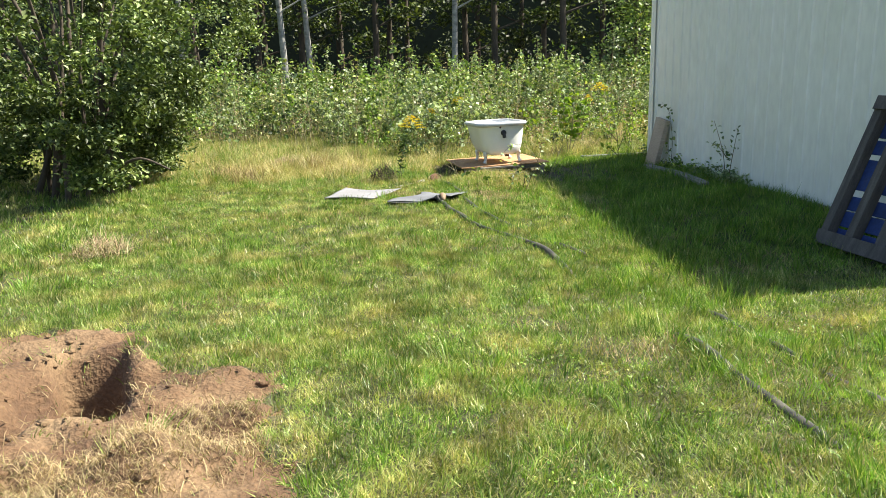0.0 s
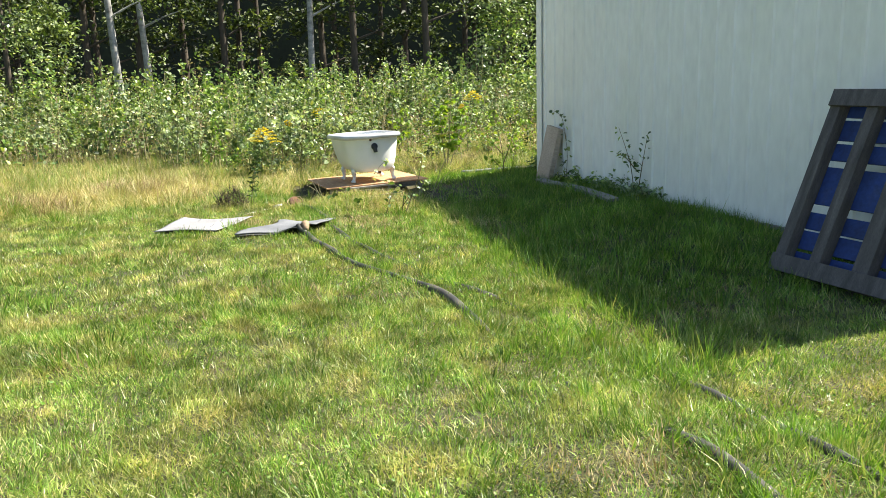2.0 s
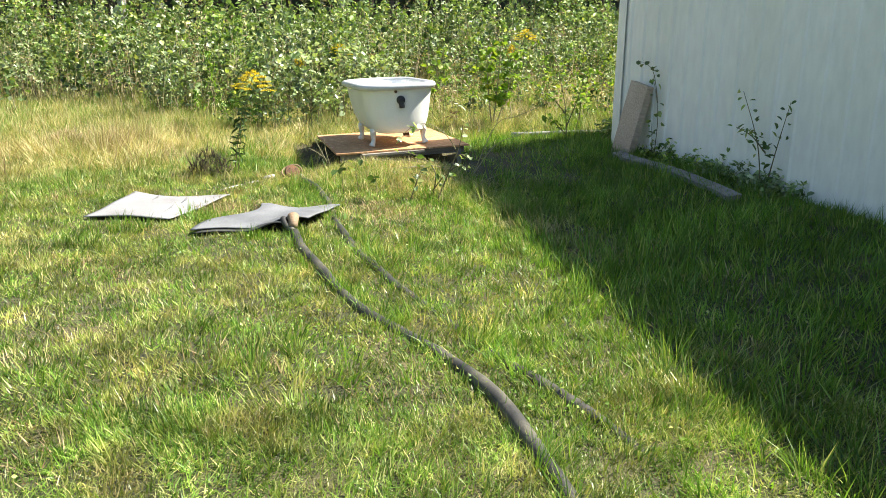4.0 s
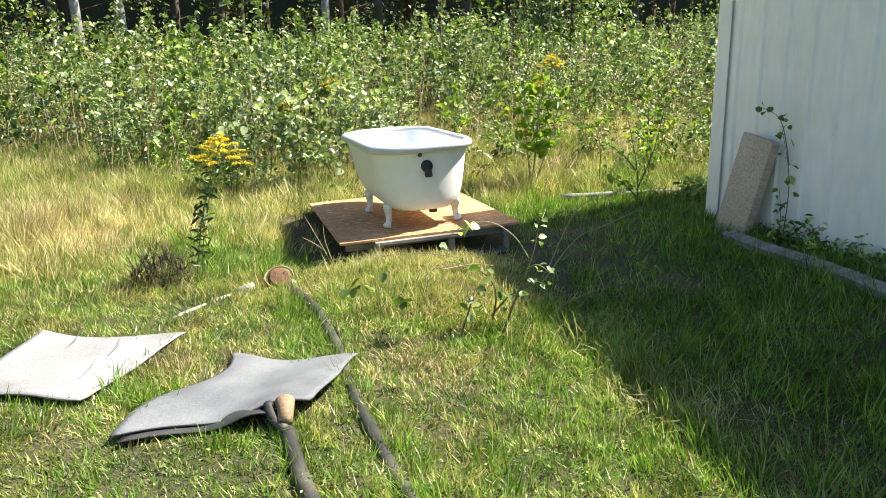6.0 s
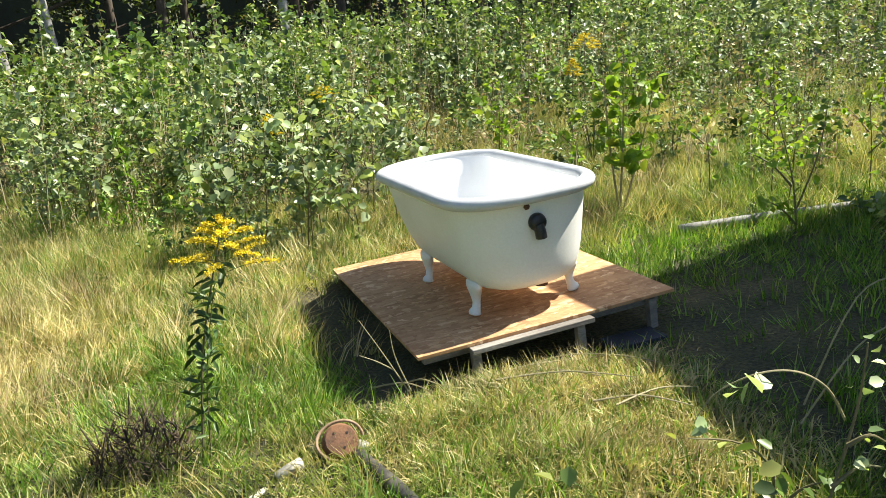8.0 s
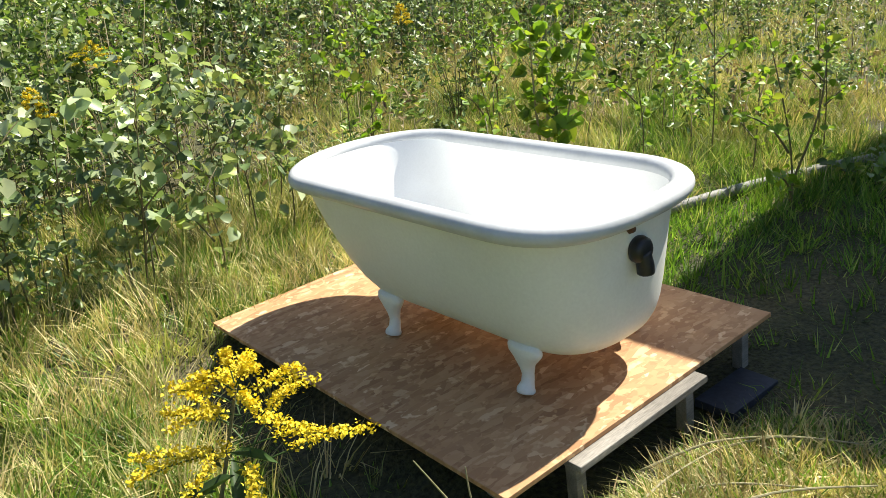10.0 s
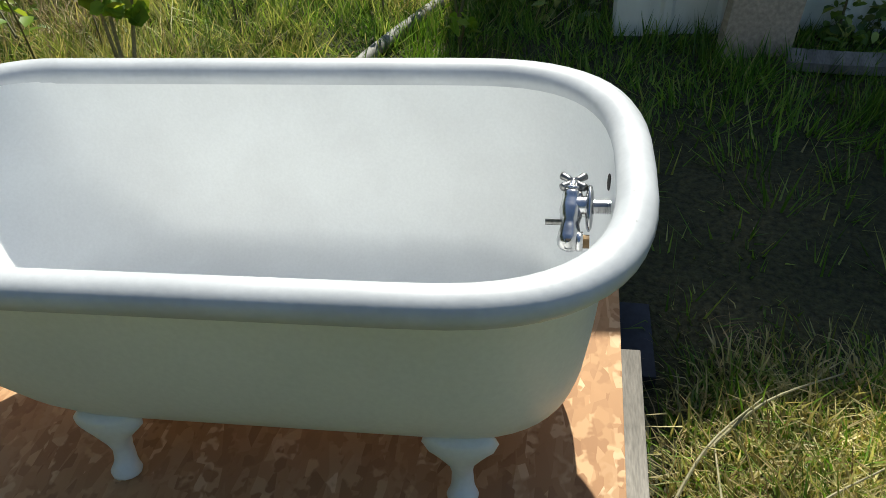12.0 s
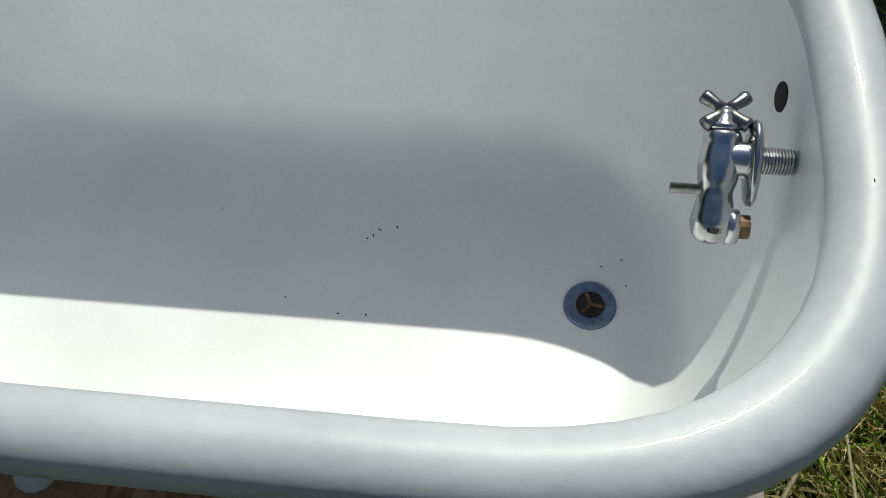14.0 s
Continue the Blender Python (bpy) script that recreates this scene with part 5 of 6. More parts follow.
def field():
    """Weeds behind the lawn: leafy tops on bare stems, in clumps of uneven height and kind."""
    n = 11000
    x = rng.uniform(-15, 12, n)
    y = 13.3 + (26.5 - 13.3) * rng.random(n) ** 0.9
    front = np.interp(x, *FRONT) + 0.22 * wave(x, x * 0.3, 2.6)
    open_side = smoothstep(0.7, 1.3, x) * smoothstep(19.5, 17.0, y)      # thinner, grassy ground behind the tub
    dense = 0.48 + 0.45 * smoothstep(15.0, 18.0, y) + 0.35 * wave(x, y, 0.8, 2.0) + 0.30 * wave(x, y, 2.3, 6.0)
    dense = dense * (1 - 0.42 * open_side)
    keep = (y > front) & (rng.random(n) < dense) & ~((x > 2.95) & (y < 13.2))
    x, y = x[keep], y[keep]
    open_side = smoothstep(0.7, 1.3, x) * smoothstep(19.5, 17.0, y)
    clump = 0.5 + 0.5 * wave(x, y, 0.7, 4.0) + 0.45 * wave(x, y, 2.9, 1.0)
    h = (0.50 + 0.38 * smoothstep(14, 20, y) + 0.62 * np.clip(clump, 0, 1.3)) * (0.45 + 0.9 * rng.random(len(x)) ** 1.3) * (1 - 0.45 * open_side)
    z = ground_z(x, y)
    lean = rng.normal(0, 0.15, (len(x), 2))
    p0 = np.stack([x, y, z], 1)
    p1 = np.stack([x + lean[:, 0] * h, y + lean[:, 1] * h, z + h], 1)
    tagged(tri_mesh("weed_stems", *spindle(p0, p1, rng.uniform(0.003, 0.007, len(x))), M_STEM), "thin stems of field weeds", "weeds", kind="stuff")
    dead = rng.random(len(x)) < 0.14 + 0.35 * smoothstep(0.2, 0.8, wave(x, y, 1.1, 9.0)) + 0.15 * open_side
    fern = ~dead & (np.exp(-(((x + 1.35) / 0.45) ** 2 + ((y - 14.7) / 0.6) ** 2)) + 0.5 * smoothstep(0.5, 0.9, wave(x, y, 1.7, 12.0)) > rng.random(len(x)))
    near = y < 17.0
    heaps = {"weed": [], "dead": [], "fern": []}
    for sel, per, size, asp, into in ((near & ~dead & ~fern, 36, 0.066, 0.5, "weed"), (~near & ~dead & ~fern, 28, 0.105, 0.65, "weed"), (dead, 18, 0.06, 0.4, "dead"), (fern, 44, 0.07, 0.3, "fern")):
        a, b = p0[sel], p1[sel]
        bare = np.repeat(rng.uniform(0.15, 0.5, len(a)), per).reshape(len(a), per)
        f = 1 - rng.random((len(a), per)) ** 1.25 * (1 - bare)
        c = a[:, None] + (b - a)[:, None] * f[..., None]
        ang = rng.uniform(0, 6.28, f.shape)
        wide = np.repeat(rng.uniform(0.6, 1.4, len(a)), per).reshape(f.shape)
        rr = (0.02 + 0.15 * (1.15 - f)) * rng.uniform(0.4, 1.2, f.shape) * wide
        c = c + np.stack([np.cos(ang) * rr, np.sin(ang) * rr, rng.normal(0, 0.02, f.shape)], -1)
        grow_f = np.repeat(rng.uniform(0.55, 1.25, len(a)), per)
        c = c.reshape(-1, 3)
        heaps[into].append(leaves(c, size * rng.uniform(0.5, 1.1, len(c)) * grow_f, asp, 0.35, 0.4, size < 0.08))
    tagged(tri_mesh("field_weeds", *joined(heaps["weed"]), M_WEED), "uneven green weeds in the field", "weeds", kind="stuff")
    tagged(tri_mesh("dead_weeds", *joined(heaps["dead"]), M_DRYWEED), "brown withered weeds in the field", "weeds", kind="stuff")
    tagged(tri_mesh("fern_weeds", *joined(heaps["fern"]), M_FERN), "bright green feathery weeds in the field", "weeds", kind="stuff")


field()


def aspen_thicket():
    """Knee- to head-high aspen suckers in clumps above the weeds, with large pale leaves."""
    n = 700
    x, y = rng.uniform(-12, 1.0, n), rng.uniform(15.4, 24, n)
    ok = (0.6 * wave(x, y, 0.6, 1.0) + 0.3 * wave(x, y, 1.9, 3.0) + 0.7 * rng.random(n) > 0.42) & ~((x < -2.0) & (y < 16.2))
    x, y = x[ok], y[ok]
    x = np.concatenate([x, rng.uniform(1.5, 9, 40)])
    y = np.concatenate([y, rng.uniform(19, 24, 40)])
    n = len(x)
    h = (0.75 + 1.15 * rng.random(n) ** 1.8) * (0.8 + 0.35 * smoothstep(15, 20, y))
    p0 = np.stack([x, y, ground_z(x, y)], 1)
    p1 = p0 + np.stack([rng.normal(0, 0.14, n), rng.normal(0, 0.14, n), h], 1)
    tagged(tri_mesh("aspen_stems", *spindle(p0, p1, rng.uniform(0.004, 0.010, n)), M_STEM), "thin stems of young aspens", "saplings", kind="stuff")
    per = 40
    f = 1 - rng.random((n, per)) ** 1.2 * 0.75
    ang = rng.uniform(0, 6.28, f.shape)
    rr = (0.05 + 0.22 * (1 - f)) * rng.uniform(0.5, 1.3, f.shape)
    c = p0[:, None] + (p1 - p0)[:, None] * f[..., None] + np.stack([np.cos(ang) * rr, np.sin(ang) * rr, rng.normal(0, 0.03, f.shape)], -1)
    c = c.reshape(-1, 3)
    tagged(tri_mesh("aspen_leaves", *leaves(c, rng.uniform(0.05, 0.10, len(c)), 0.85, 0.25, 0.6, True), M_WEED), "pale round leaves of young aspens", "saplings", kind="stuff")


def aspen_sucker(x, y, h, lx, ly, leaf, material, group, label):
    """One young aspen: a bare lower stem, a few side twigs and loose round leaves."""
    stems = [[(x, y, 0), (x + lx * 0.3 + 0.02, y + ly * 0.4, h * 0.45), (x + lx, y + ly, h)]]
    for k in range(3):
        f = 0.4 + 0.18 * k
        a = 2.4 * k + x * 7
        q = (x + lx * f, y + ly * f, h * f)
        stems.append([q, (q[0] + 0.08 * math.cos(a), q[1] + 0.08 * math.sin(a), q[2] + 0.08), (q[0] + 0.15 * math.cos(a), q[1] + 0.15 * math.sin(a), q[2] + 0.13)])
    plant("young_aspen", label, "sapling", stems, leaf, material, M_STEM, group, 12, 0.25, 0.88, 0.0055)


for k in range(44):
    sx, sy = rng.uniform(-0.75, 0.95), 13.85 + 1.7 * rng.random() ** 1.2
    if k > 26:
        sx, sy = rng.uniform(-2.4, -0.7), rng.uniform(15.1, 16.6)
    if sx > 0.3:
        sy += 0.25
    aspen_sucker(sx, sy, rng.uniform(0.55, 1.15), rng.uniform(-0.15, 0.15), rng.uniform(-0.1, 0.1), rng.uniform(0.068, 0.092), M_ASPEN, "young aspens beside the tub", "young aspen with pale round leaves in dry grass")
for sx, sy, sh, ll in ((1.95, 13.9, 0.85, 0.06), (2.75, 13.55, 0.7, 0.055), (3.1, 13.35, 0.95, 0.055), (1.5, 14.6, 0.8, 0.07), (2.7, 14.9, 0.9, 0.06), (3.6, 14.2, 0.8, 0.055), (1.75, 15.4, 1.0, 0.07), (3.2, 15.6, 1.0, 0.06), (2.3, 16.3, 1.1, 0.07), (3.9, 13.2, 0.8, 0.05), (3.5, 12.9, 0.75, 0.05), (2.95, 12.95, 0.55, 0.05)):
    aspen_sucker(sx, sy, sh, 0.1 * math.sin(sx * 9), 0.06, ll, M_BRIGHT, "saplings behind the tub", "thin leafy sapling in tangled dry grass")
for bx, by, bw, bh in ((2.55, 14.3, 0.5, 0.2), (3.25, 14.7, 0.6, 0.25)):
    dead_clump(bx, by, bw, bh, "tangled brown dead brush behind the tub")
aspen_thicket()


# ---- grass ----
def clear_of_things(x, y):
    """True where grass can stand: not in bare soil, under sheets, the platform or the shed."""
    c, s = math.cos(radians(7.64)), math.sin(radians(7.64))
    lx, ly = (x - 0.822) * c + (y - 12.583) * s, -(x - 0.822) * s + (y - 12.583) * c
    plat = (np.abs(lx) < PA / 2 + 0.0) & (np.abs(ly) < PB / 2 + 0.0)
    sheet = (x > -1.41 + 0.19 * (y - 9.72)) & (y > 9.73 - 0.14 * (x + 1.42)) & (y < 10.48 - 0.25 * (x + 1.27)) & (x < -0.81 + 0.35 * (y - 9.63))
    rub = (y > 9.23 + 0.18 * (x + 0.62)) & (y < 10.0 - 0.286 * (x + 0.26)) & (x > -0.61 + 0.45 * (y - 9.22)) & (x < 0.14 + 0.28 * (y - 9.36))
    wall = (x > 3.07 + 0.2 * (11.95 - y) - 0.02) & (y < 12.0)
    moat = (lx > -PA / 2 - 0.30) & (lx < PA / 2 + 0.05) & (ly > -PB / 2 - 0.14) & (ly < PB / 2 - 0.1) & (rng.random(len(x)) < 0.93)
    # Grass thinned to bare dark soil, also to deepen the shed's shade.
    shade_bare = (np.exp(-(((x - 1.9) / 0.7) ** 4 + ((y - 11.4) / 0.95) ** 4)) * 0.85 > rng.random(len(x)))
    return ~(plat | sheet | rub | wall | moat | shade_bare) & (rng.random(len(x)) > dirt_mask(x, y) * 0.985)


def grass(name, n, xr, yr, lo, hi, lean, width, material, label, weight=None, per=11, spread=0.022, simple=False, droop=0.0):
    """Grass in tufts: each tuft leans one way and fans out."""
    m = n // per
    cx, cy = rng.uniform(*xr, m), rng.uniform(*yr, m)
    ok = clear_of_things(cx, cy)
    if weight is not None:
        ok &= rng.random(m) < weight(cx, cy)
    cx, cy = cx[ok], cy[ok]
    m = len(cx)
    tall = rng.uniform(lo, hi, m) * (0.65 + 0.6 * (0.5 + 0.5 * wave(cx, cy, 2.6, 6.0)))
    tway = wave(cx, cy, 1.7, 9.0) * 3.1 + rng.uniform(-2.6, 2.6, m)
    tlean = np.clip(rng.normal(lean, 0.2, m), 0.1, 0.95)
    ids = np.repeat(np.arange(m), per)
    n = len(ids)
    off = rng.normal(0, spread, (n, 2))
    x, y = cx[ids] + off[:, 0], cy[ids] + off[:, 1]
    length = tall[ids] * rng.uniform(0.45, 1.15, n)
    base = np.stack([x, y, ground_z(x, y) - 0.005], 1)
    lx = np.cos(tway)[ids] * tlean[ids] * 0.78 + off[:, 0] / spread * 0.26 + rng.normal(0, 0.16, n)
    ly = np.sin(tway)[ids] * tlean[ids] * 0.78 + off[:, 1] / spread * 0.26 + rng.normal(0, 0.16, n)
    k = np.minimum(1, 0.96 / (np.hypot(lx, ly) + 1e-6))
    v, t = grow(base, length, lx * k, ly * k, width * rng.uniform(0.6, 1.3, n), 0.4, simple, droop)
    return tagged(tri_mesh(name, v, t, material), label, "grass", kind="stuff")


# Lusher grass, its darker green adding to the shed's shade by colour.
shed_shade_side = lambda x, y: smoothstep(1.2, 2.3, x + 0.12 * (y - 9) + 0.35 * wave(x, y, 2.2, 3.0)) * smoothstep(5.5, 7.2, y)
bare_zone = lambda x, y: smoothstep(0.5, 1.0, wave(x, y, 1.6, 7.7) + 0.6 * wave(x, y, 4.1, 3.0))
near_walk = lambda x, y: (0.55 + 0.45 * smoothstep(3.4, 2.4, np.abs(x + 0.1))) * (1 - shed_shade_side(x, y)) * (1 - 0.62 * bare_zone(x, y))
grass("lawn_grass", 120000, (0.9, 4.6), (4.5, 12.9), 0.07, 0.17, 0.65, 0.0085, M_LUSH, "lusher, darker green grass deepening the shed's shade", shed_shade_side, 9, 0.03, True)
grass("lawn_grass", 120000, (-3.4, 3.6), (1.3, 6.8), 0.045, 0.10, 0.8, 0.0050, M_GRASS, "short patchy green and straw lawn grass", near_walk, 9, 0.022, False, 0.45)
grass("lawn_grass", 350000, (-3.2, 3.4), (1.3, 6.8), 0.05, 0.115, 0.95, 0.0054, M_GRASS, "thin matted blades of the lawn", near_walk, 7, 0.03, True, 0.35)
grass("lawn_grass", 330000, (-4.2, 4.6), (6.4, 12.9), 0.035, 0.085, 0.9, 0.0085, M_GRASS, "short patchy green and straw lawn grass", lambda x, y: 1 - shed_shade_side(x, y), 8, 0.025, True)
grass("lawn_thatch", 230000, (-3.4, 3.4), (1.3, 12.0), 0.04, 0.09, 0.97, 0.007, M_THATCH, "matted straw and clippings under the lawn", lambda x, y: 1 - 0.8 * shed_shade_side(x, y), 7, 0.05, True, 0.5)
out_zone = lambda x, y: 0.9 * smoothstep(9.5, 6.0, np.hypot(x + 1.0, (y - 5.0) * 0.8)) * (1 - ((x > -3.4) & (x < 3.6) & (y > 1.3)))
grass("lawn_grass", 110000, (-10.5, 8.5), (-5.5, 14.0), 0.06, 0.14, 0.9, 0.016, M_GRASS, "coarse lawn around the walked strip", out_zone, 9, 0.06, True)
grass("lawn_grass", 60000, (-7.0, -3.4), (1.3, 14.2), 0.06, 0.13, 0.75, 0.0105, M_GRASS, "patchy lawn grass towards the edges", None, 9, 0.03, True)
rank_zone = lambda x, y: smoothstep(0.25, 0.8, wave(x, y, 2.1, 4.4) + 0.5 * wave(x, y, 5.0, 1.0))
grass("grass_tuft", 60000, (-3.4, 3.2), (1.6, 11.0), 0.09, 0.17, 0.7, 0.0065, M_LUSH, "lush darker green tufts in the lawn", rank_zone, 24, 0.035)
grass("dry_grass", 60000, (-3.4, 3.2), (1.6, 11.5), 0.05, 0.11, 0.97, 0.008, M_BROWNHAY, "brown dead thatch in patches of the lawn", bare_zone, 9, 0.05, True)
hay_left = lambda x, y: smoothstep(-0.7, -1.5, x - 0.25 * wave(x, y, 1.5)) * smoothstep(11.0, 12.0, y - 0.4 * wave(x, y, 1.1, 2.0)) * smoothstep(16.2, 15.0, y)
grass("tall_grass", 36000, (-6.5, -0.5), (10.6, 16.0), 0.10, 0.28, 0.97, 0.0062, M_HAY, "long bent dry grass at the lawn's edge", hay_left, 14, 0.05)
grass("tall_grass", 16000, (-3.4, -0.6), (10.8, 13.6), 0.2, 0.42, 0.7, 0.005, M_BROWNHAY, "standing brown hay tufts", lambda x, y: hay_left(x, y) * smoothstep(0.1, 0.6, wave(x, y, 2.4, 5.0)), 16, 0.04)
grass("tall_grass", 80000, (-4.0, 0.2), (11.2, 16.0), 0.08, 0.2, 0.9, 0.007, M_LUSH, "lush green grass between hay", lambda x, y: smoothstep(0.0, 0.6, wave(x, y, 1.5, 3.3)), 16, 0.04)
back_zone = lambda x, y: smoothstep(1.3, 1.9, x) * smoothstep(13.0, 13.5, y)
grass("tall_grass", 36000, (1.2, 5.0), (12.9, 19.5), 0.10, 0.30, 0.95, 0.0065, M_TALL, "flattened dry grass behind the tub", back_zone, 14, 0.06)
grass("tall_grass", 12000, (1.2, 5.0), (13.4, 19.5), 0.18, 0.4, 0.85, 0.005, M_BROWNHAY, "standing brown grass stalks behind the tub", lambda x, y: back_zone(x, y) * smoothstep(0.0, 0.5, wave(x, y, 1.9, 6.0)), 16, 0.05)
grass("tall_grass", 26000, (1.2, 5.2), (13.0, 19.5), 0.14, 0.36, 0.9, 0.0065, M_HAY, "pale hay standing behind the tub", lambda x, y: back_zone(x, y) * smoothstep(-0.2, 0.4, wave(x, y, 1.4, 2.5)), 14, 0.06)
shade_edge = lambda x, y: np.exp(-((x - np.interp(y, [8.6, 10.0, 11.0], [1.62, 1.36, 1.25])) / 0.16) ** 2)
grass("dry_grass", 14000, (0.8, 2.0), (8.9, 11.0), 0.10, 0.22, 0.95, 0.0055, M_TALL, "long bent straw along the shadow's edge", shade_edge, 12, 0.04, False, 0.35)
patch_zone = lambda x, y: np.exp(-(((x - 0.62) / 0.30) ** 2 + ((y - 9.75) / 0.30) ** 2)) + 0.7 * np.exp(-(((x + 0.45) / 0.35) ** 2 + ((y - 9.95) / 0.2) ** 2))
grass("dry_grass", 16000, (-1.0, 1.4), (9.0, 10.6), 0.06, 0.13, 0.96, 0.006, M_BROWNHAY, "patches of dead orange-brown straw", patch_zone, 10, 0.04, False, 0.4)
mound_zone = lambda x, y: np.exp(-(((x + 1.8) / 0.45) ** 2 + ((y - 13.3) / 0.4) ** 2)) + 0.8 * np.exp(-(((x + 1.55) / 0.3) ** 2 + ((y - 12.3) / 0.5) ** 2))
grass("tall_grass", 26000, (-2.8, -0.9), (11.2, 14.3), 0.18, 0.42, 0.95, 0.0055, M_HAY, "pale hay bent over in a mound", mound_zone, 14, 0.05, False, 0.3)
bed_zone = lambda x, y: np.exp(-(((x + 0.98) / 0.36) ** 2 + ((y - 12.35) / 0.30) ** 2)) + np.exp(-(((x + 1.25) / 0.35) ** 2 + ((y - 14.0) / 0.45) ** 2))
grass("tall_grass", 26000, (-2.2, -0.2), (11.6, 14.9), 0.07, 0.17, 0.8, 0.008, M_FERN, "bright green bed of low grass", bed_zone, 9, 0.03, False, 0.3)
left_zone = lambda x, y: smoothstep(-0.6, -1.4, x) * (0.6 + 0.4 * wave(x, y, 1.9, 11.0))
grass("tall_grass", 44000, (-9.0, -0.6), (14.0, 17.6), 0.10, 0.26, 0.85, 0.010, M_FERN, "green grass at the edge of the weeds", left_zone, 9, 0.05, True)
grass("tall_grass", 40000, (-9.0, -0.6), (14.0, 17.6), 0.12, 0.32, 0.9, 0.008, M_HAY, "pale hay at the edge of the weeds", left_zone, 9, 0.05, True)
mid_zone = lambda x, y: smoothstep(10.2, 11.2, y + 0.3 * wave(x, y, 1.3)) * smoothstep(13.4, 12.6, y) * smoothstep(1.3, 0.9, x) * (1 - np.exp(-(((x - 0.75) / 0.62) ** 4 + ((y - 11.5) / 0.5) ** 4)))
grass("tall_grass", 42000, (-3.2, 1.3), (10.0, 14.3), 0.06, 0.16, 0.95, 0.005, M_TALL, "half-long trampled grass around the platform", mid_zone)
edge_zone = lambda x, y: np.exp(-((x - (1.50 - 0.12 * (y - 9))) / 0.26) ** 2) * 0.85
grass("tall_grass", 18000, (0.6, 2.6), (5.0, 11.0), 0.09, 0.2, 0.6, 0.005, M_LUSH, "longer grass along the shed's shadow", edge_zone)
# Lighter green laid along the sunlit strip to brighten it by colour.
sunlit_tint = lambda x, y: np.exp(-((x - (1.20 - 0.12 * (y - 9))) / 0.42) ** 2) * 0.9
grass("lawn_grass", 70000, (0.2, 3.2), (2.4, 10.4), 0.05, 0.11, 0.85, 0.0075, M_FERN, "light green grass brightening the sunlit strip beside the shadow", sunlit_tint, 9, 0.03, True, 0.3)
under_zone = lambda x, y: smoothstep(13.3, 13.9, y) * (0.75 + 0.25 * wave(x, y, 1.2, 8.0))
grass("tall_grass", 80000, (-4.0, 4.2), (12.8, 15.6), 0.08, 0.22, 0.8, 0.008, M_GRASS, "rough grass behind the platform", None, 11, 0.03, True)
grass("tall_grass", 30000, (-3.4, 1.2), (12.2, 15.2), 0.10, 0.28, 0.95, 0.006, M_HAY, "flattened hay at the edge of the weeds")
grass("tall_grass", 36000, (3.0, 10.0), (12.2, 19.5), 0.1, 0.28, 0.92, 0.010, M_TALL, "long grass beside the shed", None, 11, 0.03, True)
grass("tall_grass", 80000, (-9.0, 8.0), (13.2, 24.0), 0.1, 0.28, 0.9, 0.011, M_TALL, "grass between the field weeds", under_zone, 11, 0.03, True)
pipe_side = lambda x, y: np.exp(-((x - np.interp(y, [1.2, 3.4, 5.05, 6.6, 7.4, 8.4, 9.2], [1.9, 1.65, 1.24, 0.95, 0.64, 0.22, 0.03])) / 0.055) ** 2) + np.exp(-((x - np.interp(y, [2.4, 4.25, 5.9, 7.0, 8.16, 9.4, 11.1], [2.4, 1.93, 1.5, 1.06, 0.62, 0.32, -0.03])) / 0.055) ** 2)
grass("tall_grass", 190000, (-0.2, 2.6), (1.3, 11.1), 0.07, 0.15, 0.75, 0.0055, M_LUSH, "longer grass growing over the pipes", lambda x, y: pipe_side(x, y) * (0.55 + 0.4 * wave(x, y, 3.0, 2.0)), 12, 0.02)
heap_zone = lambda x, y: np.exp(-(((x - 0.75) / 0.55) ** 4 + ((y - 11.05) / 0.55) ** 4))
grass("cut_grass", 24000, (0.0, 1.6), (10.2, 11.75), 0.06, 0.16, 0.9, 0.0065, M_TALL, "half-dry cut grass in front of the platform", heap_zone, 12, 0.04, False, 0.2)
grass("cut_grass", 40000, (0.0, 1.6), (10.2, 11.75), 0.06, 0.15, 0.95, 0.0065, M_HAY, "cut grass lying in front of the platform", heap_zone, 9, 0.05, False, 0.3)
grass("cut_grass", 6000, (0.0, 1.5), (10.3, 11.6), 0.07, 0.16, 0.97, 0.0045, M_BROWNHAY, "brown stalks in the cut grass heap", heap_zone, 9, 0.05)
grass("cut_grass", 12000, (0.0, 1.5), (10.3, 11.65), 0.06, 0.16, 0.9, 0.007, M_FERN, "fresh green cut grass in front of the platform", heap_zone, 9, 0.05, False, 0.3)
tuft_zone = lambda x, y: smoothstep(0.1, 0.5, np.exp(-(((x + 1.05) / 0.32) ** 2 + ((y - 3.25) / 0.28) ** 2)) + np.exp(-(((x + 1.5) / 0.5) ** 2 + ((y - 2.75) / 0.2) ** 2)) + 0.25 * wave(x, y, 5, 2.0))


def dirt_straw():
    """Dry straw and dead tufts over the dug soil."""
    n = 34000
    x, y = rng.uniform(-2.6, -0.6, n), rng.uniform(2.3, 4.3, n)
    ok = (dirt_mask(x, y) > 0.3) & (rng.random(n) < tuft_zone(x, y) * 0.75 + 0.05)
    x, y = x[ok], y[ok]
    n = len(x)
    a, m = rng.uniform(0, 6.28, n), rng.uniform(0.72, 0.98, n)
    v, t = grow(np.stack([x, y, ground_z(x, y) - 0.003], 1), rng.uniform(0.04, 0.14, n), np.cos(a) * m, np.sin(a) * m, rng.uniform(0.002, 0.005, n), 0.4, False, 0.4)
    tagged(tri_mesh("dry_straw", v, t, M_BROWNHAY), "brown straw and dead tufts on dug soil", "straw", kind="stuff")


dirt_straw()


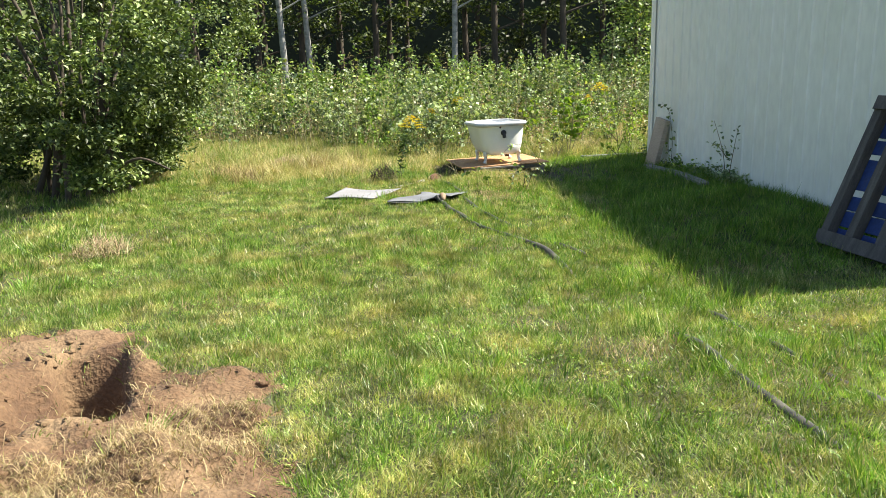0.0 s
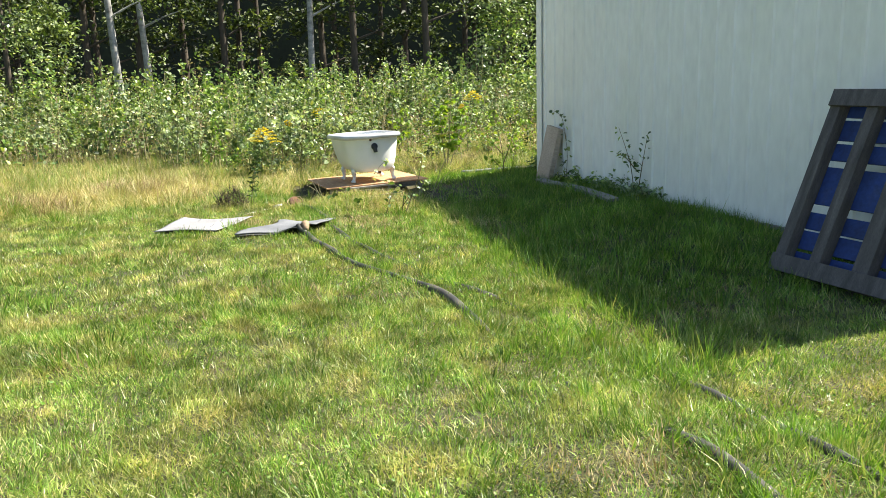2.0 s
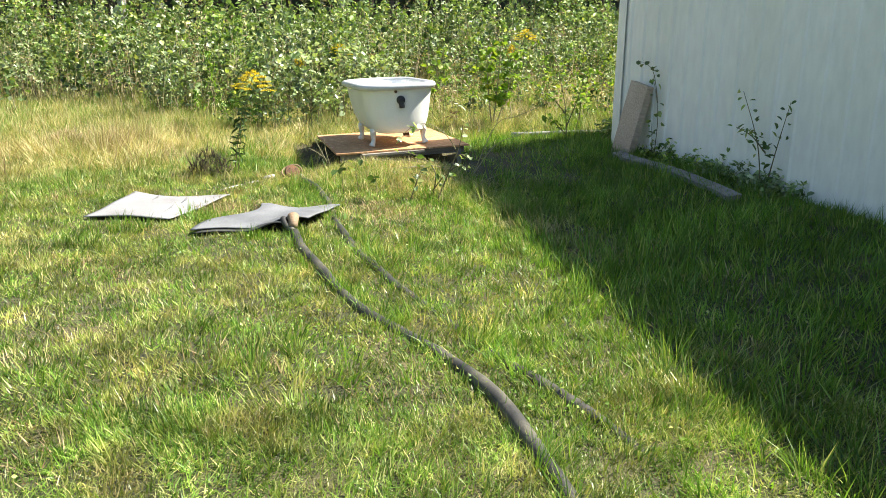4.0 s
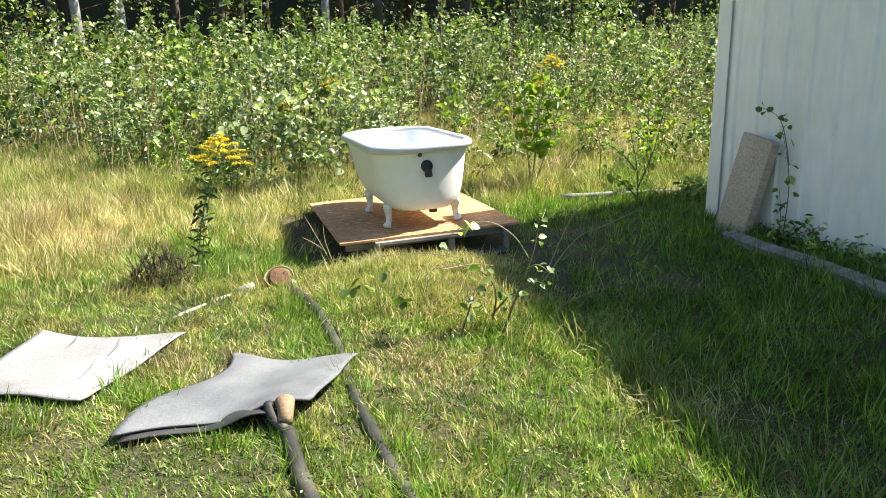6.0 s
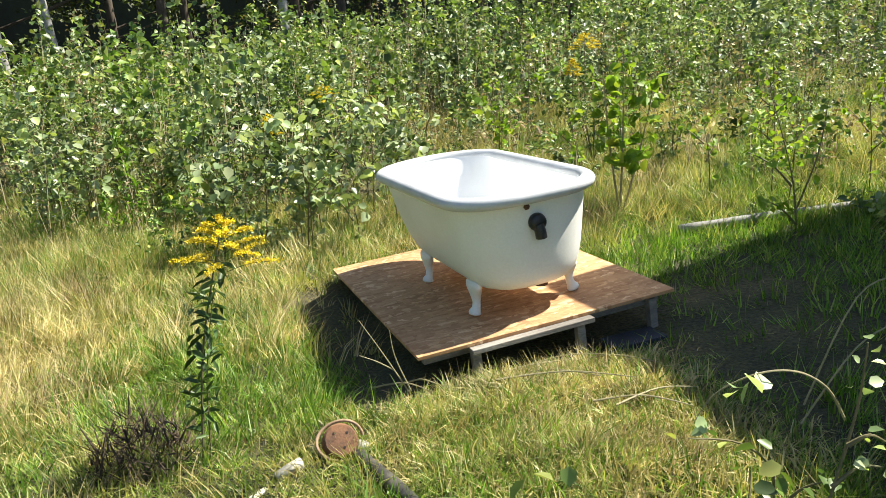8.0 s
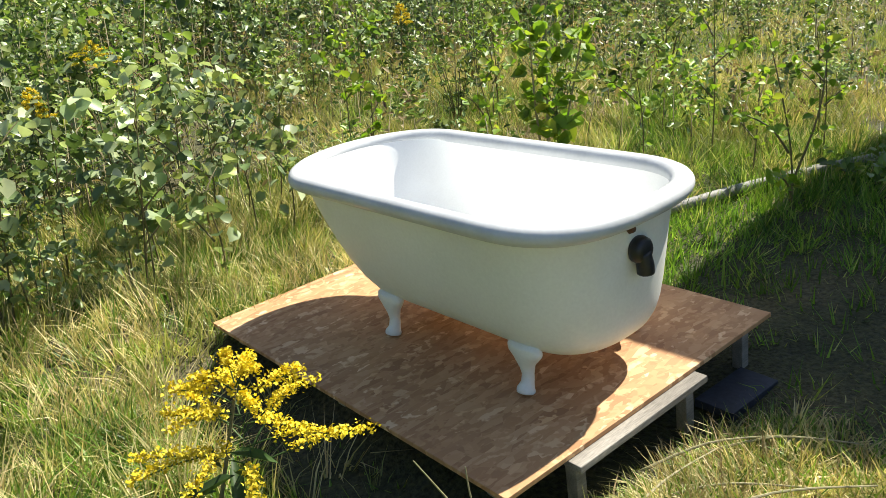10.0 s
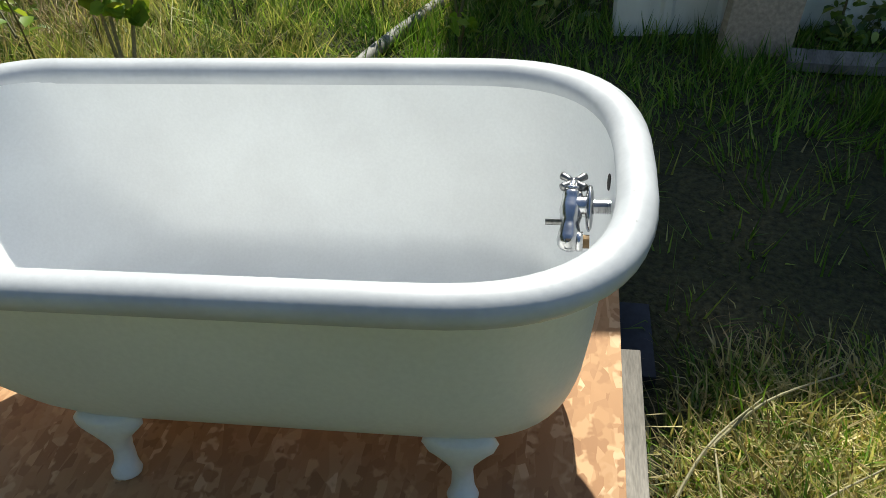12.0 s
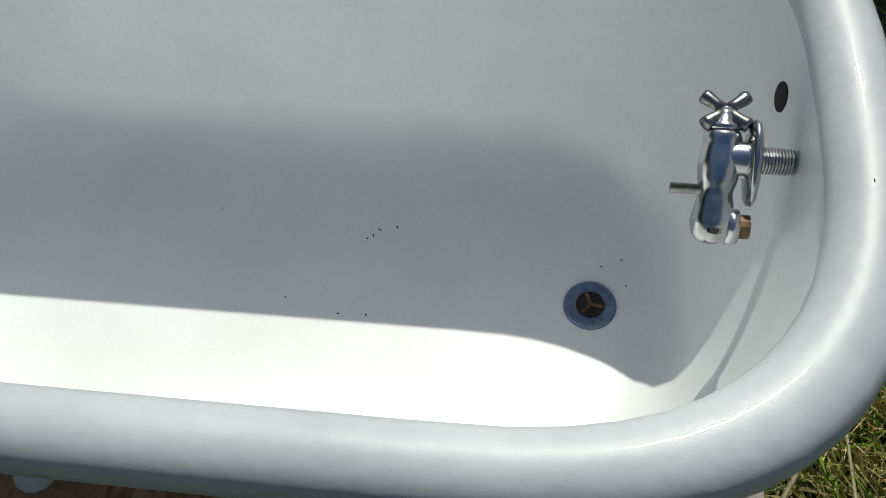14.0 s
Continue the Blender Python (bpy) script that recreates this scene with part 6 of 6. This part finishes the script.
def clods():
    """Lumps of soil on the dug patch."""
    n = 420
    x, y = rng.uniform(-3.2, -0.8, n), rng.uniform(2.2, 4.7, n)
    ok = dirt_mask(x, y) > 0.6
    x, y = x[ok], y[ok]
    lists = []
    phi = (1 + 5 ** 0.5) / 2
    ico = np.array([(-1, phi, 0), (1, phi, 0), (-1, -phi, 0), (1, -phi, 0), (0, -1, phi), (0, 1, phi), (0, -1, -phi), (0, 1, -phi), (phi, 0, -1), (phi, 0, 1), (-phi, 0, -1), (-phi, 0, 1)]) / 1.9
    fac = np.array([(0, 11, 5), (0, 5, 1), (0, 1, 7), (0, 7, 10), (0, 10, 11), (1, 5, 9), (5, 11, 4), (11, 10, 2), (10, 7, 6), (7, 1, 8), (3, 9, 4), (3, 4, 2), (3, 2, 6), (3, 6, 8), (3, 8, 9), (4, 9, 5), (2, 4, 11), (6, 2, 10), (8, 6, 7), (9, 8, 1)])
    for px, py in zip(x, y):
        r = 0.006 + 0.026 * rng.random() ** 4
        v = ico * r * rng.uniform(0.7, 1.3, (12, 1)) * np.array([1.4, 1.1, 0.5]) + np.array([px, py, float(ground_z(px, py)) + r * 0.1])
        lists.append((v, fac))
    tagged(tri_mesh("soil_clods", *joined(lists), M_DIRT), "loose clods of sandy soil", "soil", kind="stuff")


clods()


def clover():
    """Low round leaves of clover and plantain between the grass."""
    n = 26000
    x, y = rng.uniform(-3.2, 2.6, n), rng.uniform(1.4, 11.2, n)
    ok = clear_of_things(x, y) & (rng.random(n) < smoothstep(0.1, 0.7, wave(x, y, 2.4, 14.0) + 0.5 * wave(x, y, 6.1, 5.0)))
    x, y = x[ok], y[ok]
    c = np.stack([x, y, ground_z(x, y) + rng.uniform(0.012, 0.05, len(x))], 1)
    tagged(tri_mesh("clover", *leaves(c, rng.uniform(0.010, 0.022, len(x)), 0.75, 0.7), M_LUSH), "low clover and broad-leaved weeds in the lawn", "weeds", kind="stuff")


clover()


def shade_weeds():
    """Rank weeds and leaves along the shed's foot and round the leaning board."""
    n = 70
    f = rng.random(n)
    y = 11.15 - 1.9 * f
    x = 3.07 + 0.2 * (11.95 - y) - np.abs(rng.normal(0.05, 0.09, n)) - 0.02
    x2, y2 = rng.uniform(3.1, 4.4, 50), rng.uniform(12.05, 12.6, 50)
    x, y = np.concatenate([x, x2]), np.concatenate([y, y2])
    h = np.concatenate([rng.uniform(0.04, 0.14, n), rng.uniform(0.06, 0.22, 50)])
    p0 = np.stack([x, y, ground_z(x, y)], 1)
    p1 = p0 + np.stack([rng.normal(0, 0.04, len(x)), rng.normal(0, 0.04, len(x)), h], 1)
    tagged(tri_mesh("shade_weed_stems", *spindle(p0, p1, np.full(len(x), 0.003)), M_STEM), "stems of weeds in the shed's shade", "weeds", kind="stuff")
    per = 12
    q = rng.uniform(0.3, 1.05, (len(x), per))
    c = p0[:, None] + (p1 - p0)[:, None] * q[..., None] + rng.normal(0, 0.035, (len(x), per, 3))
    c = c.reshape(-1, 3)
    c[:, 2] = np.maximum(c[:, 2], ground_z(c[:, 0], c[:, 1]) + 0.015)
    tagged(tri_mesh("shade_weeds", *leaves(c, rng.uniform(0.03, 0.07, len(c)), 0.6, 0.5, 0.3, True), M_WEED), "dark leafy weeds in the shed's shade", "weeds", kind="stuff")


shade_weeds()
